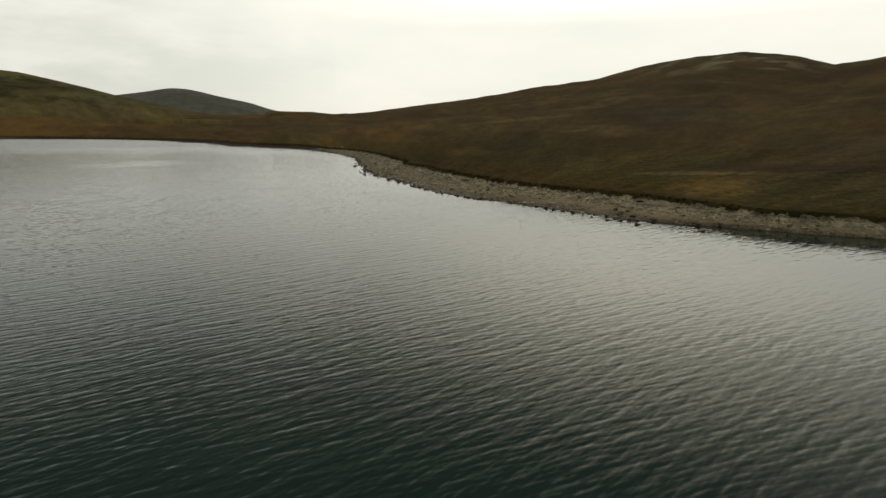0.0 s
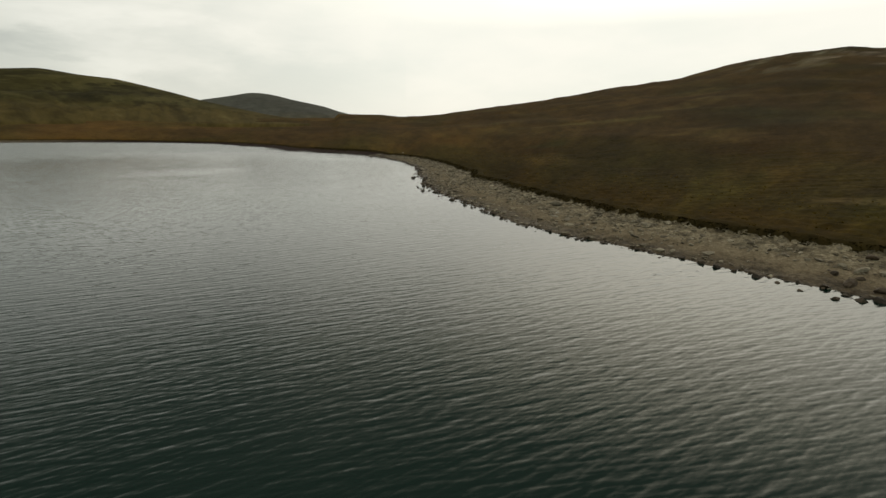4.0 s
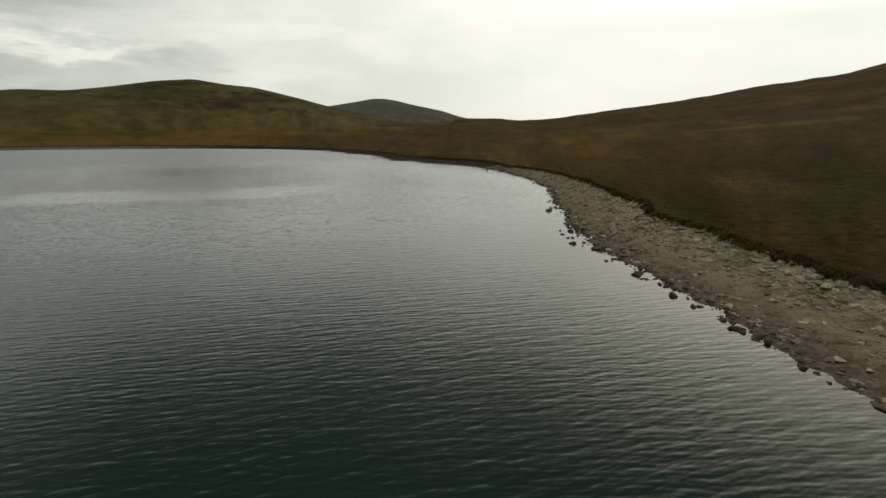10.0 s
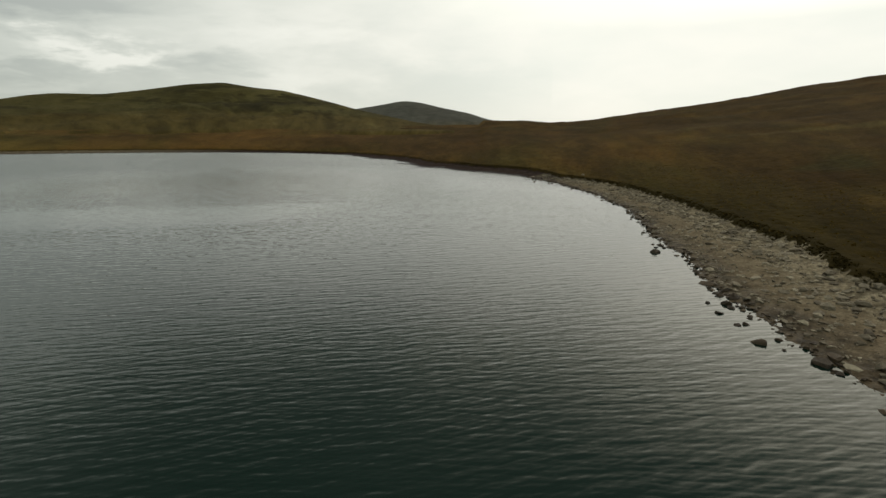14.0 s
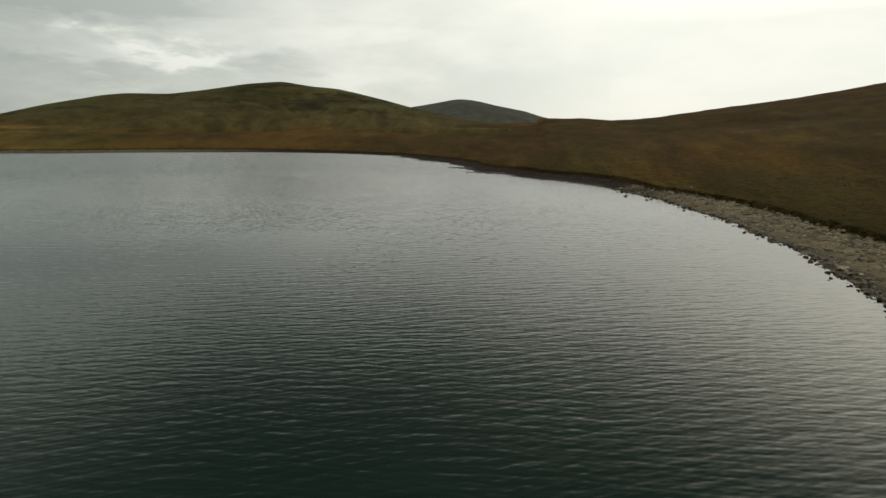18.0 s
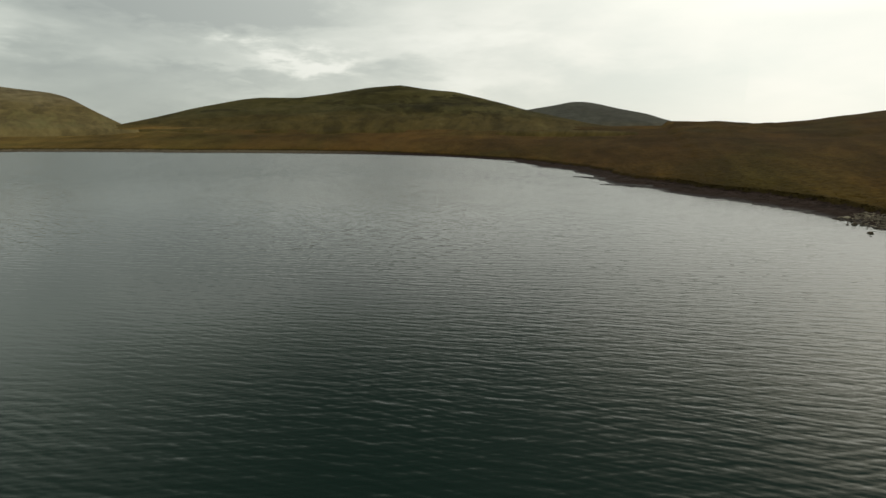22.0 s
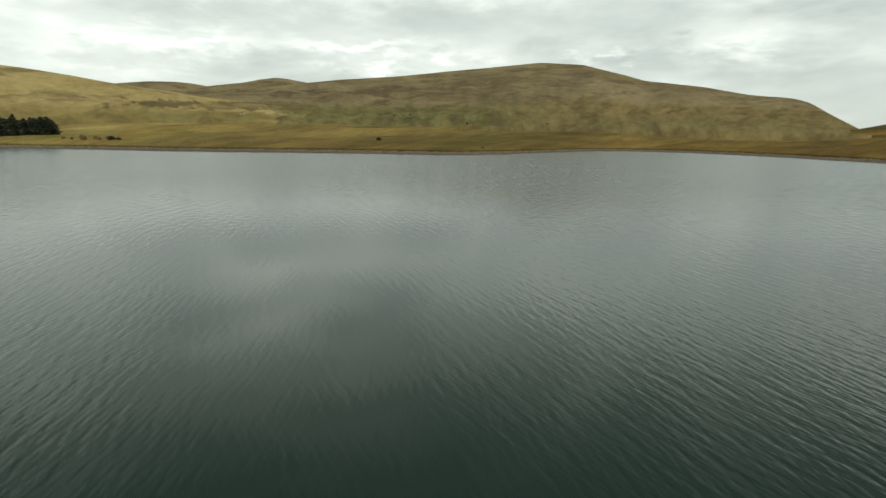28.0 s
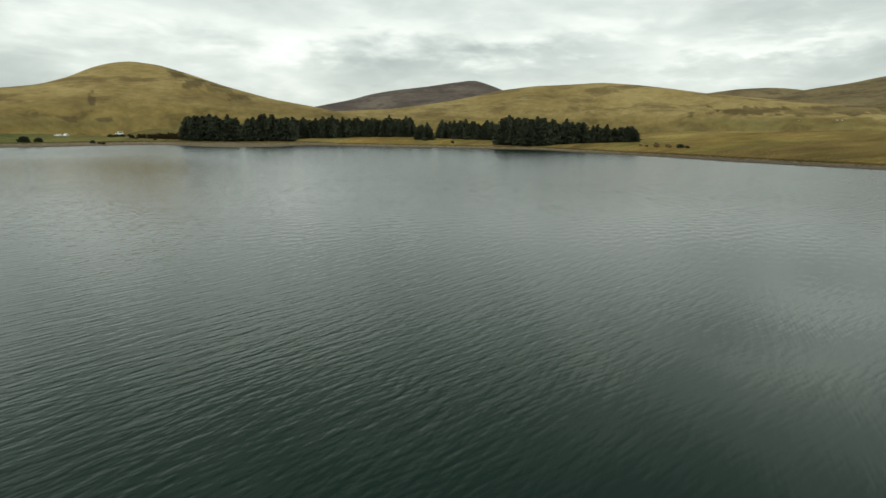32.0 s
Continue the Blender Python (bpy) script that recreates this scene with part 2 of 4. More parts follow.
def make_water():
    """Trains of short wind waves: each adds its slope to the surface's normal; noise bends and breaks the crests."""
    m = Mat("lake_water", 0.13, 0.5)
    m.b.inputs["IOR"].default_value = 1.34

    def vec(op, a, b=None, out=0):
        n = m.n.new("ShaderNodeVectorMath")
        n.operation = op
        for i, v in enumerate((a, b)):
            if v is None:
                continue
            if op == "SCALE" and i == 1:
                m.put(n, "Scale", v)
            elif isinstance(v, tuple):
                n.inputs[i].default_value = v
            else:
                m.l.new(v, n.inputs[i])
        return n.outputs[out]

    bend = vec("SUBTRACT", m.noise(0.24, 2.0, 0.5, out="Color"), (0.5, 0.5, 0.5))
    bend2 = vec("SUBTRACT", m.noise(0.85, 2.0, 0.5, out="Color"), (0.5, 0.5, 0.5))
    group = vec("SUBTRACT", m.noise(0.42, 2.0, 0.5, 0.0, (0.5, 1, 1), -CREST, out="Color"), (0.5, 0.5, 0.5))
    # the wind: calm under the stony shore and in a slick, rougher where it has crossed the lake
    wind = m.attr("wind")
    patch = m.math("ADD", wind, m.math("MULTIPLY", m.math("SUBTRACT", m.noise(0.045, 3.0, 0.6), 0.5), 0.5))
    gust = m.math("MULTIPLY", m.ramp(m.noise(0.02, 3.0, 0.6), [(0.36, 0.80), (0.60, 1.0)]), m.ramp(patch, [(0.0, 0.26), (0.5, 0.72), (1.0, 1.0)]))
    total = None
    q = random.Random(12)
    for length, turn, slope in WAVES:
        a = radians(CREST + 90 + turn)
        k = 2 * math.pi / length
        way = (math.cos(a), math.sin(a), 0.0)
        phase = vec("DOT_PRODUCT", m.pos, tuple(c * k for c in way), 1)
        for warp, size in ((bend, 13.0), (bend2, 4.4 * min(1, 0.55 / length))):
            phase = m.math("ADD", phase, vec("DOT_PRODUCT", warp, tuple(q.uniform(-size, size) for _ in range(3)), 1))
        # short steep fronts, long gentle backs
        front = m.math("POWER", m.math("MULTIPLY_ADD", m.math("COSINE", phase), 0.5, 0.5), 3.0)
        form = m.math("MULTIPLY_ADD", m.math("SUBTRACT", 0.3125, front), 1.7, m.math("MULTIPLY", m.math("SINE", phase), 0.45))
        size = m.math("ADD", 1.0, vec("DOT_PRODUCT", group, tuple(q.uniform(-2.6, 2.6) for _ in range(3)), 1))
        s = m.math("MULTIPLY", m.math("MULTIPLY", form, m.math("MAXIMUM", size, 0.1)), slope)
        term = vec("SCALE", way_node(m, way), s)
        total = term if total is None else vec("ADD", total, term)
    fine = vec("SUBTRACT", m.noise(7.0, 3.0, 0.62, 0.3, (0.55, 1, 1), -CREST, out="Color"), (0.5, 0.5, 0.5))
    turned = m.n.new("ShaderNodeVectorRotate")
    turned.rotation_type = "Z_AXIS"
    turned.inputs["Angle"].default_value = radians(CREST)
    m.l.new(vec("MULTIPLY", fine, (0.06, 0.24, 0.0)), turned.inputs["Vector"])
    total = vec("ADD", total, turned.outputs[0])
    total = vec("SCALE", total, m.math("MULTIPLY", gust, m.math("SUBTRACT", 0.64, m.math("MULTIPLY", m.attr("open"), 0.39))))
    normal = vec("NORMALIZE", vec("SUBTRACT", m.n.new("ShaderNodeNewGeometry").outputs["Normal"], total))
    return m.done((0.0024, 0.0146, 0.0104), normal, m.ramp(m.attr("open"), [(0.0, 0.07), (0.4, 0.14), (1.0, 0.21)]))


def way_node(m, way):
    n = m.n.new("ShaderNodeCombineXYZ")
    for i in range(3):
        n.inputs[i].default_value = way[i]
    return n.outputs[0]


CREST = 21.0                # the crests' line, in degrees from x
# length, turn from the wind, slope
WAVES = ((0.95, -6, 0.017), (0.68, 9, 0.028), (0.50, -3, 0.038), (0.41, 12, 0.037), (0.34, -11, 0.039), (0.285, 3, 0.037), (0.24, -17, 0.029), (0.20, 18, 0.027), (0.165, -6, 0.023), (0.135, 11, 0.019))
MAT_WATER = make_water()


def make_ground():
    m = Mat("moor_and_shore", 0.95, 0.03)
    tint = m.attr("tint", "Color")
    beach = m.attr("beach")
    # moor: grass and heather over the tint
    lay = m.attr("lay", "Vector")
    broad = m.ramp(m.noise(0.012, 5.0, 0.6, 0.4, vec=lay), [(0.30, 0.62), (0.5, 1.0), (0.72, 1.38)])
    patch = m.ramp(m.noise(0.05, 6.0, 0.64, 0.4, vec=lay), [(0.32, 0.70), (0.5, 1.0), (0.68, 1.30)])
    tuft = m.ramp(m.noise(1.4, 5.0, 0.65), [(0.3, 0.55), (0.5, 1.0), (0.72, 1.5)])
    clump = m.noise(0.20, 5.0, 0.65, 0.3, vec=lay)
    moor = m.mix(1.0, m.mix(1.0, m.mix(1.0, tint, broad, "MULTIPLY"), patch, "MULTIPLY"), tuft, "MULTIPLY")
    moor = m.mix(1.0, moor, m.ramp(clump, [(0.34, 0.80), (0.5, 1.0), (0.66, 1.20)]), "MULTIPLY")
    moor = m.mix(m.ramp(m.noise(0.035, 5.0, 0.62, 0.5, vec=lay), [(0.50, 0.0), (0.62, 0.4)]), moor, m.mix(1.0, moor, (0.78, 1.04, 0.85), "MULTIPLY"))
    rust = m.ramp(m.noise(0.024, 5.0, 0.62, 0.5, vec=lay), [(0.50, 0.0), (0.66, 0.4)])
    moor = m.mix(rust, moor, m.mix(1.0, moor, (1.18, 0.90, 0.66), "MULTIPLY"))
    # shore: gravel, wet by the water, a dark band of peaty soil and painted shade under the bank
    peb = m.voronoi(5.0, "F1", "Color")
    pebl = m.ramp(peb, [(0.0, (0.092, 0.071, 0.047)), (0.5, (0.195, 0.158, 0.104)), (1.0, (0.33, 0.280, 0.200))])
    sand = m.ramp(m.noise(0.55, 5.0, 0.6), [(0.38, 0.0), (0.62, 1.0)])
    gravel = m.mix(m.math("MULTIPLY", sand, 0.40), pebl, (0.255, 0.214, 0.150))
    grit = m.ramp(m.voronoi(14.0, "F1", "Color"), [(0.0, 0.80), (0.5, 1.22), (1.0, 1.62)])
    gravel = m.mix(1.0, gravel, grit, "MULTIPLY")
    stain = m.ramp(m.noise(0.9, 5.0, 0.65), [(0.38, 0.42), (0.56, 1.0)])
    gravel = m.mix(1.0, gravel, stain, "MULTIPLY")
    edge = m.math("ADD", beach, m.math("MULTIPLY", m.math("SUBTRACT", m.noise(0.7, 4.0, 0.6), 0.5), 0.5))
    silt = m.math("MULTIPLY", m.ramp(edge, [(0.16, 0.0), (0.28, 1.0), (0.50, 0.8), (0.72, 0.0)]), 0.75)        # finer brown gravel on the lower beach
    gravel = m.mix(silt, gravel, m.mix(1.0, m.ramp(m.noise(2.2, 5.0, 0.65), [(0.3, (0.112, 0.083, 0.052)), (0.7, (0.215, 0.168, 0.112))]), grit, "MULTIPLY"))
    stony = m.attr("stony")
    gravel = m.mix(stony, m.mix(1.0, gravel, (0.19, 0.155, 0.19), "MULTIPLY"), gravel)
    wet = m.ramp(edge, [(0.10, 1.0), (0.40, 0.0)])
    gravel = m.mix(wet, gravel, m.mix(1.0, gravel, (0.36, 0.32, 0.29), "MULTIPLY"))
    edge2 = m.math("ADD", beach, m.math("MULTIPLY", m.math("SUBTRACT", m.noise(1.1, 4.0, 0.6), 0.5), 0.22))
    land = m.math("GREATER_THAN", edge2, 1.02)
    # dark band at the bank's foot: peaty soil with the overhang's shade painted in
    peat_shade = m.math("MULTIPLY", m.ramp(m.math("MULTIPLY", edge2, 0.5), [(0.48, 0.0), (0.51, 1.0), (0.56, 0.7), (0.70, 0.0)]), 0.7)
    moor = m.mix(peat_shade, moor, (0.034, 0.027, 0.012))
    col = m.mix(land, gravel, moor)
    rough = m.ramp(wet, [(0.0, 0.95), (1.0, 0.45)])
    h = m.math("ADD", m.math("MULTIPLY", m.noise(1.6, 5.0, 0.7), 0.35), m.math("MULTIPLY", m.noise(0.22, 4.0, 0.6), 1.2))
    return m.done(col, m.bump(h, 0.6, 0.5), rough)


MAT_GROUND = make_ground()


def make_hill(name, lo, mid, hi, heath, foot, scale=1.0):
    """Hill grass in bands along the slope, with heath, bracken and pasture; foot is the rank grass of the lower slopes."""
    m = Mat(name, 0.95, 0.02)
    lay = m.attr("lay", "Vector")
    a = m.noise(0.010 * scale, 6.0, 0.60, 0.3, (0.6, 1, 1), vec=lay)
    col = m.ramp(a, [(0.36, lo), (0.5, mid), (0.64, hi)])
    b = m.noise(0.030 * scale, 6.0, 0.64, 0.5, (0.34, 1, 1), 4, vec=lay)
    col = m.mix(m.ramp(b, [(0.49, 0.0), (0.60, 0.8)]), col, heath)
    e = m.noise(0.045 * scale, 5.0, 0.62, 0.4, (0.30, 1, 1), -5, vec=m.shift(lay, (310, 77, 5)))
    col = m.mix(m.ramp(e, [(0.53, 0.0), (0.64, 0.6)]), col, hi)
    d = m.noise(0.05 * scale, 6.0, 0.65, 0.4, (0.5, 1, 1), vec=lay)
    rank = m.ramp(d, [(0.36, tuple(c * 0.62 for c in foot)), (0.50, foot), (0.64, tuple(c * 1.35 for c in foot))])
    base = m.math("ADD", m.attr("low"), m.math("MULTIPLY", m.math("SUBTRACT", b, 0.5), 1.5))
    col = m.mix(m.math("MULTIPLY", m.ramp(base, [(0.20, 0.0), (0.70, 1.0)]), 0.9), col, rank)
    # pasture and bracken
    grass = m.ramp(d, [(0.36, (0.054, 0.055, 0.022)), (0.46, (0.098, 0.098, 0.035)), (0.60, (0.158, 0.144, 0.057))])
    soft = m.math("ADD", m.attr("green"), m.math("MULTIPLY", m.math("SUBTRACT", d, 0.5), 1.6))
    col = m.mix(m.math("MULTIPLY", m.ramp(soft, [(0.18, 0.0), (0.62, 1.0)]), 0.8), col, grass)
    rock = m.math("ADD", m.attr("dark"), m.math("MULTIPLY", m.math("SUBTRACT", b, 0.5), 1.2))
    col = m.mix(m.math("MULTIPLY", m.ramp(rock, [(0.25, 0.0), (0.6, 1.0)]), 0.8), col, m.mix(1.0, heath, (0.62, 0.60, 0.60), "MULTIPLY"))
    c = m.ramp(m.noise(0.13 * scale, 6.0, 0.68, 0.2, (0.5, 1, 1), vec=lay), [(0.32, 0.83), (0.68, 1.17)])
    col = m.mix(1.0, col, c, "MULTIPLY")
    h = m.math("ADD", m.math("MULTIPLY", a, 9.0), m.math("MULTIPLY", b, 5.0))
    return m.done(col, m.bump(h, 0.14, 1.0))


MAT_HILL_GREEN = make_hill("green_brown_hill_grass", (0.046, 0.039, 0.013), (0.074, 0.062, 0.021), (0.104, 0.088, 0.032), (0.032, 0.028, 0.011), (0.080, 0.058, 0.016))
MAT_HILL_LONG = make_hill("tan_hill_grass", (0.142, 0.109, 0.057), (0.190, 0.149, 0.080), (0.238, 0.192, 0.105), (0.112, 0.085, 0.050), (0.168, 0.128, 0.052))
MAT_HILL_GOLD = make_hill("golden_hill_grass", (0.222, 0.166, 0.066), (0.298, 0.228, 0.093), (0.365, 0.288, 0.125), (0.150, 0.112, 0.052), (0.205, 0.156, 0.054))
MAT_HILL_BROWN = make_hill("heather_hill", (0.098, 0.080, 0.071), (0.132, 0.110, 0.096), (0.180, 0.152, 0.126), (0.078, 0.065, 0.062), (0.15, 0.12, 0.08), 0.7)
# heather with the distance haze mixed into its colours: greyer, little contrast
MAT_HILL_FAR = make_hill("hazy_heather_hill", (0.076, 0.074, 0.062), (0.092, 0.091, 0.077), (0.106, 0.104, 0.086), (0.078, 0.076, 0.066), (0.085, 0.076, 0.050), 0.5)


def make_stone(name, lo, hi, rough=0.9):
    m = Mat(name, rough, 0.3)
    r = m.n.new("ShaderNodeObjectInfo").outputs["Random"]
    g = m.n.new("ShaderNodeNewGeometry").outputs["Random Per Island"]
    k = m.math("FRACT", m.math("ADD", r, g))
    col = m.ramp(k, [(0.0, lo), (0.75, tuple((a + b) / 2 for a, b in zip(lo, hi))), (1.0, hi)])
    spot = m.ramp(m.noise(6.0, 5.0, 0.65), [(0.3, 0.6), (0.7, 1.3)])
    return m.done(m.mix(1.0, col, spot, "MULTIPLY"), m.bump(m.noise(14.0, 4.0, 0.6), 0.5, 0.05))


MAT_STONE = make_stone("shore_stone", (0.125, 0.100, 0.072), (0.43, 0.368, 0.272))
MAT_PALE = make_stone("pale_rock", (0.50, 0.49, 0.45), (0.72, 0.71, 0.66))
MAT_WET = make_stone("wet_stone", (0.030, 0.020, 0.012), (0.105, 0.072, 0.044), 0.7)


def make_plant(name, lo, hi, rough=0.9):
    m = Mat(name, rough, 0.04)
    r = m.n.new("ShaderNodeNewGeometry").outputs["Random Per Island"]
    o = m.n.new("ShaderNodeObjectInfo").outputs["Random"]
    k = m.math("ADD", m.math("MULTIPLY", r, 0.75), m.math("MULTIPLY", o, 0.25))
    patch = m.ramp(m.noise(0.13, 4.0, 0.6), [(0.3, 0.65), (0.7, 1.3)])
    return m.done(m.mix(1.0, m.ramp(k, [(0.0, lo), (1.0, hi)]), patch, "MULTIPLY"))


MAT_TUSSOCK = make_plant("moor_grass", (0.100, 0.066, 0.017), (0.190, 0.126, 0.036))
# bank growth toned darker, to carry part of the overhang's shade
MAT_BANK = make_plant("bank_heather", (0.034, 0.025, 0.009), (0.068, 0.049, 0.017))
MAT_NEEDLE = make_plant("conifer_needles", (0.050, 0.062, 0.042), (0.066, 0.080, 0.052))
MAT_SHRUB = make_plant("shrub_leaves", (0.058, 0.050, 0.024), (0.100, 0.084, 0.042))

MAT_BRACKEN = make_plant("dead_bracken", (0.24, 0.185, 0.09), (0.40, 0.31, 0.16))


def make_plain(name, col, rough=0.6, metal=0.0, grain=8.0, vary=0.2):
    m = Mat(name, rough, 0.4)
    m.b.inputs["Metallic"].default_value = metal
    k = m.ramp(m.noise(grain, 4.0, 0.6), [(0.3, 1 - vary), (0.7, 1 + vary)])
    return m.done(m.mix(1.0, col, k, "MULTIPLY"))


MAT_BARK = make_plain("conifer_bark", (0.06, 0.045, 0.034), 0.95, 0, 4.0, 0.4)
MAT_WHITE = make_plain("white_car_paint", (0.78, 0.78, 0.76), 0.3, 0, 2.0, 0.06)
MAT_GLASS_DARK = make_plain("tinted_window_glass", (0.02, 0.025, 0.03), 0.08, 0, 2.0, 0.1)
MAT_TYRE = make_plain("tyre_rubber", (0.02, 0.02, 0.02), 0.85, 0, 20.0, 0.2)
MAT_RIM = make_plain("wheel_metal", (0.45, 0.45, 0.46), 0.35, 0.9, 20.0, 0.1)
MAT_DRIFT = make_plain("bleached_wood", (0.52, 0.48, 0.42), 0.9, 0, 10.0, 0.25)

# ---------------------------------------------------------------- plan of the lake
CX, CY = 60.0, 200.0                   # the middle of the lake
MX, MY, EYE = 122.0, 190.0, 8.0        # the middle of the flight
LINE = ((140, 118), (142, 147), (131, 194), (120, 218), (98, 222))          # the sheltered water along the stony shore
SHORE = [
    (188, 128), (184, 144.5), (177, 149.7), (170.0, 152.2), (166.9, 153.9), (164.6, 156.6), (162.8, 159.2), (160.9, 162.4), (153.2, 173.2), (150.4, 180), (148.2, 189.8), (145.5, 198), (144.5, 208), (144, 222),
    (143.9, 236), (141, 251), (138, 260), (133.8, 269.5), (127, 279), (117, 287), (106.6, 297.6), (98.9, 312.8), (87.2, 326.8), (70, 349), (46, 360),
    (14, 361), (-20, 352), (-50, 336), (-86, 322), (-112, 300), (-120, 280), (-117, 262), (-95, 244), (-70, 226),
    (-60, 215), (-53, 208.5), (-50.5, 203), (-54.5, 200.5), (-51, 174), (-46, 150), (-43, 126), (-40, 85), (-37, 46), (-14, 26), (12, 8), (30, -8), (44, -14), (56, -2),
    (66, 6), (78, 5), (86, -4), (92, -16), (104, -24), (117, -16), (127, -6), (137, 0.5), (150, 6), (175, 40), (188, 85)]


def azimuth(x, y):
    return np.degrees(np.arctan2(-(x), y)) % 360


_sx, _sy = np.array([p[0] - CX for p in SHORE]), np.array([p[1] - CY for p in SHORE])
_a, _r = azimuth(_sx, _sy), np.hypot(_sx, _sy)
_o = np.argsort(_a)
_a, _r = _a[_o], _r[_o]
_A, _R = np.concatenate([_a - 360, _a, _a + 360]), np.concatenate([_r, _r, _r])


def fbm(x, y, z=0.0, octaves=4):
    """Fractal noise of about -1 to 1 for arrays."""
    x, y = np.broadcast_arrays(np.asarray(x, float), np.asarray(y, float))
    out = np.array([noise.fractal(Vector((a, b, z)), 0.9, 2.1, octaves) for a, b in zip(x.ravel(), y.ravel())])
    return out.reshape(x.shape)


def smooth(a, b, x):
    t = np.clip((np.asarray(x, float) - a) / (b - a), 0, 1)
    return t * t * (3 - 2 * t)


_tab = np.arange(0, 360, 0.1)
_tr = np.interp(_tab, _A, _R)
_k = np.ones(9) / 9
_tr = np.convolve(np.concatenate([_tr[-4:], _tr, _tr[:4]]), _k, "valid")
_tx, _ty = CX - np.sin(np.radians(_tab)) * _tr, CY + np.cos(np.radians(_tab)) * _tr
_jag = 0.55 * fbm(_tx * 0.25, _ty * 0.25, 1.0, 5)
_spit = smooth(318, 334, _tab) * (1 - smooth(354, 359.5, _tab)) + 0.5 * smooth(20, 60, _tab) * (1 - smooth(230, 240, _tab))
_tr = _tr + _jag + _spit * 3.2 * fbm(_tx * 0.07, _ty * 0.07, 5.0, 4)


def shore_r(az):
    return np.interp(np.asarray(az) % 360, np.append(_tab, 360), np.append(_tr, _tr[0]))


def beach_w(az):
    """Width of the stony shore."""
    az = np.asarray(az) % 360
    near = smooth(236, 246, az) * (1 - smooth(309, 317, az))
    far = smooth(2, 20, az) * smooth(242, 234, az)
    wide = np.interp(az, (240, 246, 251, 255, 258, 262, 266, 270, 275, 280, 286, 291, 298, 304, 308, 313), (2.6, 5.6, 6.7, 5.9, 5.2, 4.6, 4.4, 4.8, 3.4, 3.8, 3.3, 2.4, 1.9, 1.7, 0.9, 0.3))
    peaty = smooth(311, 319, az) * (1 - smooth(350, 358, az))
    flats = np.interp(az, (172, 177, 180, 183, 186, 188, 191, 193, 202, 207), (0, 8, 20, 29, 26, 14, 3, 2, 5, 0))       # in front of the conifers
    return 3.2 + wide * near + 3.6 * far + 2.4 * peaty + flats


def stony_share(az):
    """1 on the pale gravel, 0 on the dark shores."""
    az = np.asarray(az) % 360
    far = np.maximum(0.95 * smooth(115, 150, az) * smooth(226, 218, az), 0.65 * smooth(10, 30, az) * smooth(190, 180, az))
    return np.maximum(smooth(236, 246, az) * (1 - smooth(306.5, 313, az)), far)


# the moor's skyline: azimuth from the flight, tangent of its height
MOOR = [(7, 1.16), (3, 1.12), (0.3, 0.80), (-4, 1.15), (-10, 1.99), (-16, 2.85), (-21.5, 3.71), (-27, 4.50), (-31.2, 5.47), (-36, 6.29),
        (-40, 6.47), (-44, 5.97), (-47, 5.0), (-49, 5.3), (-53, 5.9), (-70, 6.5), (-110, 5.0), (-150, 2.2), (-168, 0.677)]
_ma = np.array([p[0] for p in MOOR][::-1], float)
_mt = np.tan(np.radians([p[1] for p in MOOR][::-1])) - 0.0118


def ground_z(x, y):
    """Height of the land; the water lies at 0."""
    x, y = np.asarray(x, float), np.asarray(y, float)
    az = azimuth(x - CX, y - CY)
    d = np.hypot(x - CX, y - CY) - shore_r(az)
    bw = beach_w(az)
    z = np.where(d < 0, np.maximum(0.14 * d, -4.0), 0.092 * np.minimum(d, bw) / (1 + np.maximum(bw - 10, 0) / 5))
    z = z + 0.46 * smooth(0.985, 1.09, d / bw)
    e = np.maximum(d - bw, 0)
    south = azimuth(x - 98, y - 221)
    low = 1 - 0.9 * smooth(180.5, 184.5, south) * smooth(206, 198, south)
    z = z + (6.2 * (1 - np.exp(-e / 170)) + 0.012 * np.minimum(e, 900)) * low
    ma = azimuth(x - 140, y - 145)
    ma = np.where(ma > 180, ma - 360, ma)
    mr = np.hypot(x - 140, y - 145)
    t = np.interp(ma, _ma, _mt, left=0.0, right=0.0) * smooth(14, 6.5, ma)
    u = mr / 950.0
    w = np.where(u < 1, np.sin(np.pi / 2 * np.clip((u - 0.04) / 0.96, 0, 1)), 1 - ((u - 1) / 0.6) ** 2)
    z = z + np.maximum(mr * t * np.maximum(w, -0.2), -20) * smooth(2, 60, e)
    return z, d, bw, ma, mr


# ---------------------------------------------------------------- large structure


def sheet(name, verts, faces, mat, shade=True):
    me = bpy.data.meshes.new(name)
    me.from_pydata(verts, [], faces)
    me.materials.append(mat)
    if shade:
        me.polygons.foreach_set("use_smooth", [True] * len(me.polygons))
    me.update()
    return new(name, me)


def floats(ob, name, values):
    ob.data.attributes.new(name, "FLOAT", "POINT").data.foreach_set("value", np.asarray(values, np.float32).ravel())


def colours(ob, name, rgb):
    rgba = np.concatenate([rgb, np.ones((len(rgb), 1))], 1).astype(np.float32)
    ob.data.attributes.new(name, "FLOAT_COLOR", "POINT").data.foreach_set("color", rgba.ravel())


def grid_faces(rows, cols, wrap):
    n = cols if wrap else cols - 1
    return [(r * cols + c, r * cols + (c + 1) % cols, (r + 1) * cols + (c + 1) % cols, (r + 1) * cols + c)
            for r in range(rows - 1) for c in range(n)]


